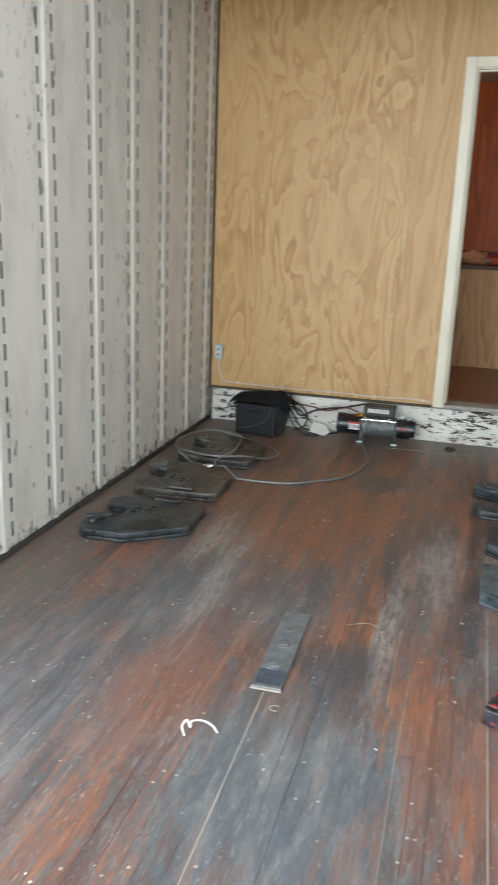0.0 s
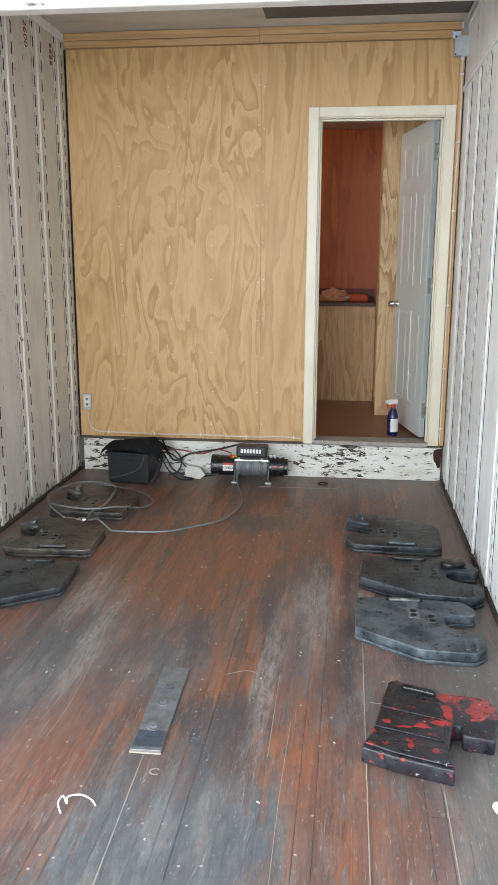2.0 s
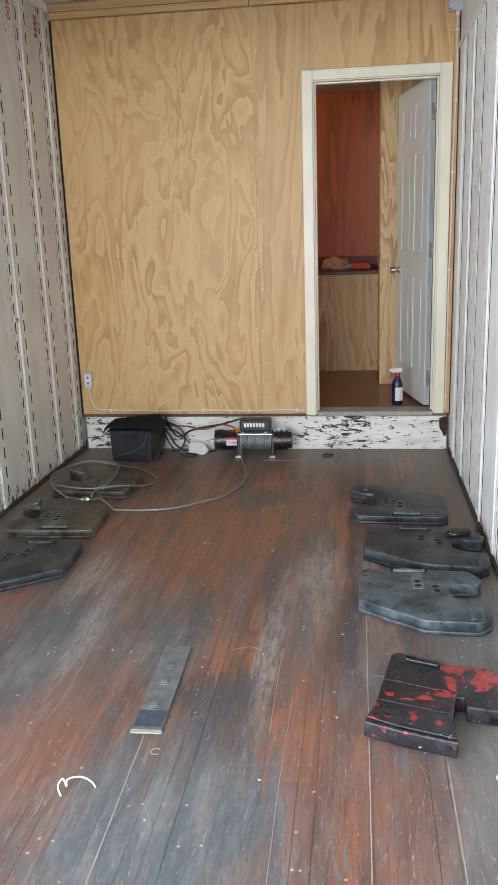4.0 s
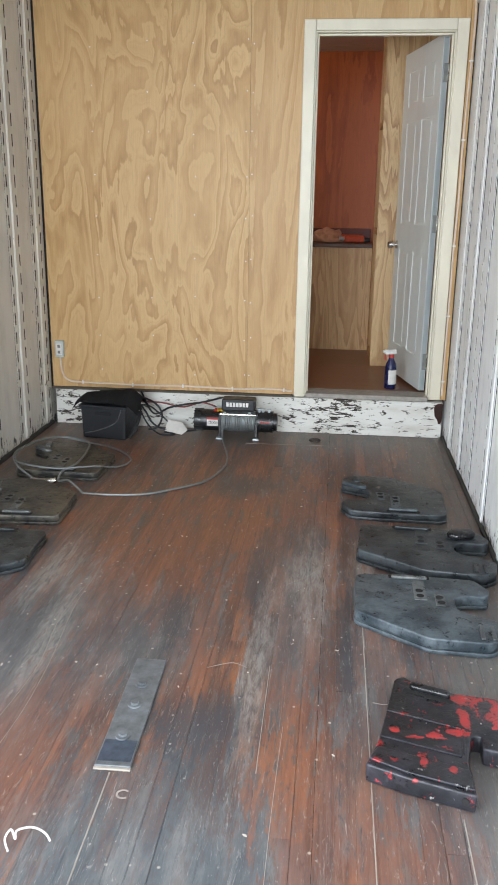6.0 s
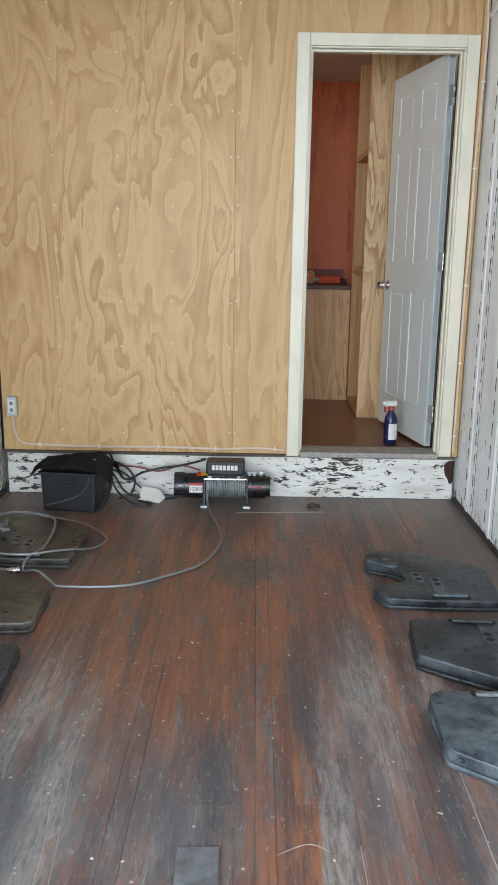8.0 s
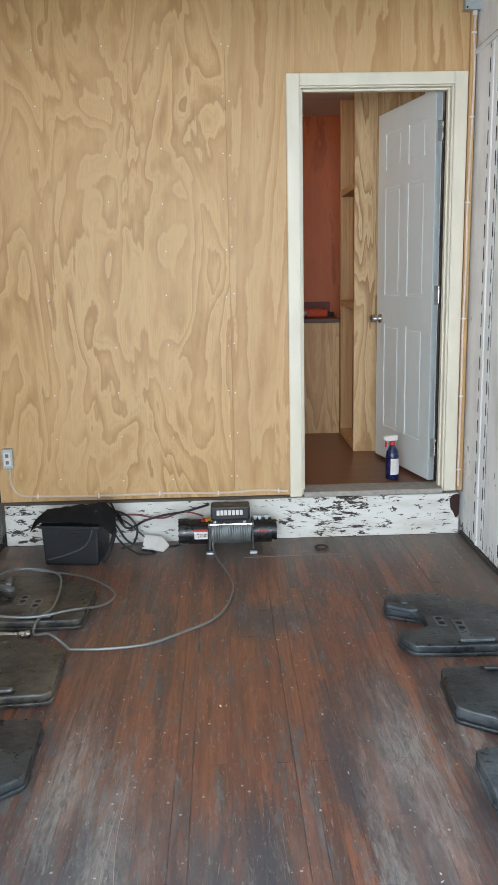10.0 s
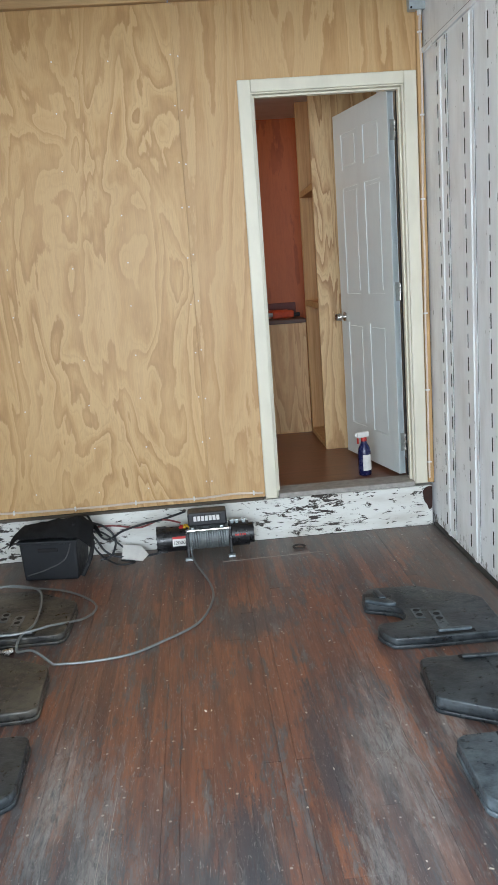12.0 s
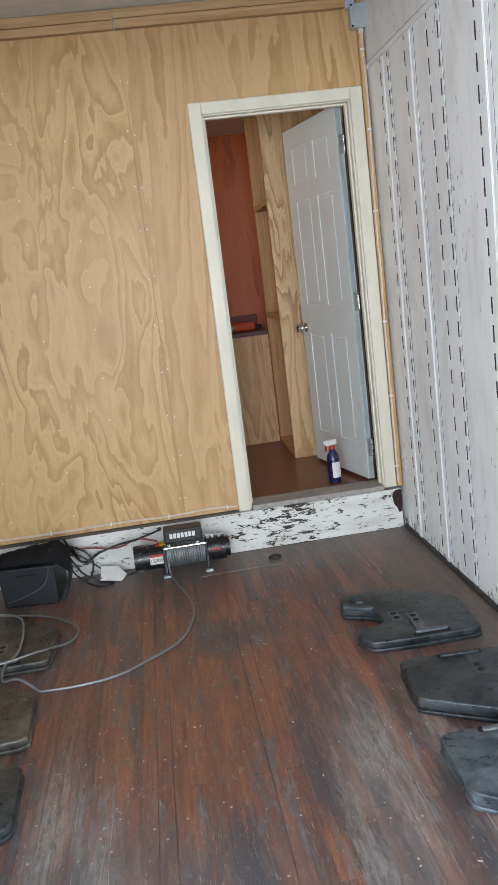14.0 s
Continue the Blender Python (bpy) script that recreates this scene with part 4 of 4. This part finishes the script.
# loose cables between box and winch
cables = holder("winch_cables", "tangle of black and red winch cables", "cable")
tube("black_cable", [(-0.6, -0.12, 0.2), (-0.55, -0.1, 0.12), (-0.5, -0.12, 0.05), (-0.42, -0.14, 0.02), (-0.3, -0.13, 0.012), (-0.22, -0.16, 0.03)], 0.006, BLACKPLASTIC, cables)
tube("black_cable", [(-0.6, -0.1, 0.22), (-0.5, -0.07, 0.17), (-0.45, -0.08, 0.1), (-0.47, -0.12, 0.03), (-0.53, -0.13, 0.012)], 0.006, BLACKPLASTIC, cables)
tube("black_cable", [(-0.58, -0.09, 0.25), (-0.51, -0.06, 0.1), (-0.4, -0.1, 0.15), (-0.3, -0.08, 0.17), (-0.2, -0.1, 0.19), (-0.07, -0.12, 0.23)], 0.006, BLACKPLASTIC, cables)
tube("black_cable", [(-0.62, -0.11, 0.23), (-0.55, -0.09, 0.05), (-0.45, -0.2, 0.01), (-0.38, -0.22, 0.008), (-0.35, -0.19, 0.008), (-0.42, -0.16, 0.01)], 0.005, BLACKPLASTIC, cables)
tube("black_cable", [(-0.6, -0.11, 0.16), (-0.52, -0.09, 0.15), (-0.42, -0.08, 0.06), (-0.37, -0.12, 0.02)], 0.005, BLACKPLASTIC, cables)
tube("red_cable", [(-0.6, -0.1, 0.18), (-0.46, -0.06, 0.17), (-0.32, -0.07, 0.15), (-0.2, -0.1, 0.19), (-0.1, -0.15, 0.18)], 0.005, plain("dull_red_cable", (0.22, 0.05, 0.05), 0.5), cables)
scrap = tagged(part("paper_scrap", slab([(-0.42, -0.15), (-0.31, -0.18), (-0.28, -0.14), (-0.32, -0.1), (-0.41, -0.09)], 0.002, 0.006), PAPER), "torn piece of white paper on the floor", "paper")
for v in scrap.data.vertices:
    v.co.z += max(0.0, (v.co.y + 0.16) * 0.9)

# ---- small things on the partition ----
outlet = holder("wall_outlet", "white electrical outlet near the corner", "outlet", (-1.108, 0, 0.48))
part("back_box", box(-0.027, 0.027, -0.03, -0.0005, -0.052, 0.052, 0.004), GALV, outlet, "grey metal box")
part("face_plate", box(-0.018, 0.018, -0.034, -0.0302, -0.036, 0.036, 0.003), WHITEPLASTIC, outlet)
for z in (-0.018, 0.018):
    part("socket", box(-0.008, 0.008, -0.0355, -0.0342, z - 0.009, z + 0.009), plain("socket_grey", (0.2, 0.2, 0.2)), outlet)
jbox = holder("junction_box", "grey metal junction box under the ceiling", "junction box", (1.262, -0.03, 2.65))
part("box_body", box(-0.052, 0.052, -0.03, 0.028, -0.054, 0.054, 0.007), GALV, jbox)
part("cover", box(-0.054, 0.054, -0.034, -0.0302, -0.056, 0.056, 0.003), GALV, jbox)
for x in (-0.045, 0.045):
    for z in (-0.047, 0.047):
        part("cover_screw", cyl(0.005, (x, -0.0365, z), (x, -0.034, z), 8), DARK, jbox)
part("cable_clamp", cyl(0.011, (0, -0.01, -0.076), (0, -0.01, -0.055), 12), WHITEPLASTIC, jbox)
tube("conduit_stub", [(0.05, -0.01, 0.02), (0.0, -0.06, 0.09), (-0.005, -0.3, 0.11), (-0.005, -1.5, 0.11)], 0.008, GALV, jbox)

wire = holder("cable_run", "cream electrical cable stapled along the plywood", "cable")
tube("upright_run", [(1.264, -0.045, 2.58), (1.262, -0.036, 2.5), (1.268, -0.036, 2.3), (1.262, -0.036, 2.0), (1.256, -0.036, 1.7), (1.258, -0.036, 1.4), (1.252, -0.036, 1.1), (1.253, -0.036, 0.8), (1.252, -0.036, 0.5), (1.252, -0.034, 0.27)], 0.0055, CABLEJACKET, wire)
tube("low_run", [(0.35, -0.01, 0.262), (0.2, -0.008, 0.27), (0.0, -0.008, 0.262), (-0.3, -0.008, 0.268), (-0.6, -0.008, 0.264), (-0.95, -0.008, 0.27), (-1.06, -0.008, 0.28), (-1.1, -0.008, 0.33), (-1.108, -0.012, 0.43)], 0.006, CABLEJACKET, wire)
for x, z in ((0.3, 0.266), (-0.02, 0.262), (-0.33, 0.268), (-0.65, 0.264), (-0.97, 0.271)):
    part("staple", box(x - 0.004, x + 0.004, -0.015, -0.0005, z - 0.011, z + 0.011, 0.001), WHITEPLASTIC, wire)
for x, z in ((1.262, 2.5), (1.265, 2.12), (1.256, 1.72), (1.253, 1.15), (1.253, 0.75), (1.252, 0.36)):
    part("staple", box(x - 0.011, x + 0.011, -0.042, -0.0305, z - 0.004, z + 0.004, 0.001), WHITEPLASTIC, wire)

# conduit boxes on the white wall
for z0, z1, y in ((1.63, 1.76, -2.17), (1.235, 1.36, -2.11)):
    sb = holder("conduit_box", "white painted metal switch box on the wall", "switch box", (RIGHT - 0.031, y, (z0 + z1) / 2), 0, "switch boxes on the wall")
    h = (z1 - z0) / 2
    part("box_body", box(-0.025, 0.03, -0.04, 0.04, -h, h, 0.006), BOXSTEEL, sb)
    part("dark_end", box(-0.0275, -0.0252, 0.008, 0.039, -h + 0.006, h - 0.006, 0.0005), DARK, sb)
    part("knockout", box(-0.0295, -0.0276, 0.016, 0.034, -0.018, 0.012, 0.0005), BOXSTEEL, sb)
    part("connector", cyl(0.014, (-0.005, 0, h), (-0.005, 0, h + 0.025), 14), BOXSTEEL, sb)
conduit = holder("conduit", "white painted metal conduit on the wall", "conduit")
tube("pipe", [(RIGHT - 0.036, -2.17, 1.63), (RIGHT - 0.036, -2.14, 1.5), (RIGHT - 0.036, -2.11, 1.385)], 0.011, POSTPAINT, conduit)
tube("pipe", [(RIGHT - 0.036, -2.17, 1.785), (RIGHT - 0.036, -2.22, 1.9), (RIGHT - 0.036, -2.36, 2.1), (RIGHT - 0.036, -2.42, 2.6)], 0.011, POSTPAINT, conduit)

# stencilled marks high on the beige wall
mark = tagged(letters("stencil_mark", "2600", 0.07, plain("faded_red_stencil", (0.36, 0.06, 0.06), 0.7), Matrix.Translation((LEFT + 0.0015, -0.63, 2.64)) @ Matrix(((0, 0, 1, 0), (0, 1, 0, 0), (-1, 0, 0, 0), (0, 0, 0, 1))) @ pose(0, 0, 0, 0, 0, 0)), "faded red stencilled number on the wall", "marking")

smear = holder("faded_marking", "faded dark red illegible marking on the wall", "marking", (LEFT + 0.0015, -0.24, 2.68))
for k in range(4):
    part("bar", box(0.0, 0.0015, -0.02, 0.02, -0.032 * k - 0.024, -0.032 * k), plain("faded_brown_stencil", (0.3, 0.12, 0.11), 0.7), smear)

# ---- spray bottle by the door ----
spray = holder("spray_bottle", "dark blue spray bottle with a white trigger", "spray bottle", (0.962, 0.262, SILL + 0.009), 20)
smooth(part("bottle", lathe([(0.034, 0.0), (0.037, 0.006), (0.037, 0.13), (0.033, 0.155), (0.018, 0.185), (0.014, 0.2)]), BLUEBOTTLE, spray))
bm = lathe([(0.0375, 0.03), (0.0377, 0.031), (0.0377, 0.12), (0.0375, 0.121)])
bmesh.ops.delete(bm, geom=[v for v in bm.verts if v.co.x < 0.0 and v.co.y > -0.02], context="VERTS")
part("label", bm, PAPER, spray, "white paper label")
part("collar", cyl(0.017, (0, 0, 0.196), (0, 0, 0.218), 18), REDRUBBER, spray, "red collar")
bm = box(-0.045, 0.03, -0.012, 0.012, 0.218, 0.25, 0.006)
add_box(bm, -0.058, -0.045, -0.008, 0.008, 0.23, 0.246, 0.002)
part("trigger_head", bm, WHITEPLASTIC, spray, "white trigger head")
part("trigger", box(-0.044, -0.036, -0.006, 0.006, 0.185, 0.219, 0.002, pose(0, 0, 0, 0, 0, 0)), REDRUBBER, spray)

lamp_fix = holder("ceiling_lamp", "small bare bulb lamp on the ceiling", "lamp", (-0.7, 1.2, 2.53))
part("lamp_base", cyl(0.05, (0, 0, -0.03), (0, 0, -0.001), 20), WHITEPLASTIC, lamp_fix)

# clutter on the worktop
bag = bmesh.new()
bmesh.ops.create_icosphere(bag, subdivisions=3, radius=0.1)
for v in bag.verts:
    n = noise.noise(v.co * 14)
    v.co = Vector((v.co.x * (1.3 + 0.5 * n), v.co.y * 0.8, max(-0.02, v.co.z * (0.75 + 0.8 * n))))
clear = tagged(part("plastic_bag", bag, plain("clear_bag", (0.55, 0.3, 0.2), 0.3)), "crumpled translucent bag on the worktop", "bag")
clear.location = (0.53, 1.9, SILL + 0.861)
for x, y, w, t in ((0.72, 1.85, 0.16, 10), (0.68, 2.0, 0.2, -14)):
    tool = holder("orange_tool", "orange power tool lying on the worktop", "tool", (x, y, SILL + 0.8395), t, "tools on the worktop")
    part("housing", box(-w / 2, w / 2, -0.03, 0.03, 0.0, 0.055, 0.012), ORANGE, tool)
    part("grip", box(w / 2 - 0.03, w / 2 + 0.05, -0.02, 0.02, 0.005, 0.035, 0.008), BLACKPLASTIC, tool)
    part("nose", cyl(0.014, (-w / 2 - 0.04, 0, 0.03), (-w / 2, 0, 0.03), 12), GALV, tool)

# ---- litter on the floor ----
curl = [(-0.07, -3.525, 0.004), (-0.084, -3.505, 0.018), (-0.076, -3.487, 0.028), (-0.062, -3.5, 0.016), (-0.063, -3.486, 0.026), (-0.035, -3.468, 0.022), (-0.005, -3.472, 0.014), (0.012, -3.485, 0.005)]
peel = tube("paper_curl", curl, 0.0024, PAPER)
tagged(peel, "curled strip of white paper on the floor", "paper")
nub = bmesh.new()
bmesh.ops.create_icosphere(nub, subdivisions=2, radius=0.016)
for v in nub.verts:
    v.co *= 1 + 0.35 * noise.noise(v.co * 60)
nub_ob = tagged(part("plaster_crumb", nub, FOAM), "pale crumb of foam on the floor", "debris")
nub_ob.location = (1.077, -3.37, 0.013)
ring = tagged(tube("steel_ring", [(0.505 + 0.03 * math.cos(k * 0.45), -0.19 + 0.03 * math.sin(k * 0.45), 0.006) for k in range(14)], 0.005, plain("rusty_ring_steel", (0.06, 0.05, 0.045), 0.6, 0.4)), "small rusty steel ring lying on the floor", "ring")
chips = bmesh.new()
for k in range(100):
    x, y, r = random.uniform(-1.0, 1.15), random.uniform(-4.2, -0.3), random.uniform(0.0014, 0.0042)
    m = pose(x, y, r * 0.5, random.uniform(0, 40), random.uniform(0, 40), random.uniform(0, 360)) @ Matrix.Diagonal((r * random.uniform(1, 2.4), r, r * 0.5, 1))
    bmesh.ops.create_icosphere(chips, subdivisions=1, radius=1.0, matrix=m)
tagged(part("floor_crumbs", chips, FOAM), "scattered pale crumbs on the floor", "debris", kind="stuff")

# long pale scratches in the boards
for pts in ([(-0.274, -2.13, 0.0), (-0.277, -2.4, 0.0), (-0.243, -2.74, 0.0), (-0.231, -3.0, 0.0), (-0.24, -3.2, 0.0)], [(-0.29, -2.25, 0.0), (-0.30, -2.5, 0.0), (-0.27, -2.8, 0.0), (-0.29, -3.1, 0.0)],
            [(0.608, -1.83, 0.0), (0.6, -1.92, 0.0), (0.533, -2.05, 0.0), (0.46, -2.13, 0.0)], [(0.5, -3.0, 0.0), (0.495, -3.4, 0.0), (0.5, -3.9, 0.0)], [(0.247, -2.735, 0.0), (0.321, -2.697, 0.0), (0.371, -2.72, 0.0)],
            [(0.56, -1.7, 0.0), (0.6, -1.85, 0.0), (0.59, -2.0, 0.0), (0.61, -2.2, 0.0)], [(0.85, -2.83, 0.0), (0.79, -2.86, 0.0), (0.75, -2.855, 0.0)]):
    tube("scratch", pts, 0.0009, SCORE, floor_base, "long pale scratch", seg=5)
# seams packed with pale dust
for x0, y0, x1, y1, r in ((0.08, -3.24, 0.10, -4.3, 0.0022), (0.732, -2.25, 0.735, -4.2, 0.0018), (0.44, -2.7, 0.445, -3.2, 0.0014), (0.945, -3.3, 0.945, -3.9, 0.002)):
    tube("filled_seam", [(x0, y0, -0.0006), ((x0 + x1) / 2, (y0 + y1) / 2, -0.0006), (x1, y1, -0.0006)], r, SCORE, floor_base, "board seam packed with pale dust", seg=6)
letters("chalk_letter", "C", 0.045, SCORE, pose(0.13, -3.315, 0.0006, 0, 0, 0), floor_base)
tube("dust_line", [(0.1, -0.3, 0.0), (0.35, -0.29, 0.0), (0.62, -0.28, 0.0)], 0.0014, SCORE, floor_base, "line of pale dust", seg=5)

# ---- floor planks, nearest ones as pieces ----
widths = 50
w = (RIGHT - LEFT - 0.004) / widths
meshes = {}
far = []
for i in range(widths):
    x0 = LEFT + 0.002 + i * w
    gap = 0.0016 if i % 7 == 0 else 0.0003
    y = -0.012
    first = True
    while y > REAR + 0.01:
        ln = random.choice((0.7, 0.95, 1.2)) if first else random.choice((1.1, 1.35, 1.6, 1.85))
        first = False
        y0 = max(REAR + 0.005, y - ln)
        if y0 < -4.9:
            y0 = max(REAR + 0.005, y - 3)
        if y < -3.9 or len(floor_base.children) >= 300:
            far.append((x0 + gap / 2, x0 + w - gap / 2, y0 + 0.0006, y, -0.028, random.uniform(-0.0007, 0.0)))
        else:
            key = (round(y - y0, 3), gap)
            if key not in meshes:
                bm = box(gap / 2, w - gap / 2, 0.0006 - (y - y0), 0.0, -0.028, 0.0)
                bmesh.ops.bevel(bm, geom=[e for e in bm.edges if e.verts[0].co.z > -0.001 and e.verts[1].co.z > -0.001], offset=0.0003, segments=1, affect="EDGES")
                me = bpy.data.meshes.new("plank")
                bm.to_mesh(me)
                bm.free()
                me.materials.append(PLANK)
                meshes[key] = me
            ob = new("plank", meshes[key])
            ob.location = (x0, y, random.uniform(-0.0008, 0.0))
            ob.parent = floor_base
        y = y0
rest = new("planks", boxes_mesh(far))
rest.data.materials.append(PLANK_FAR)
rest.parent = floor_base
rest["kind"] = "stuff"
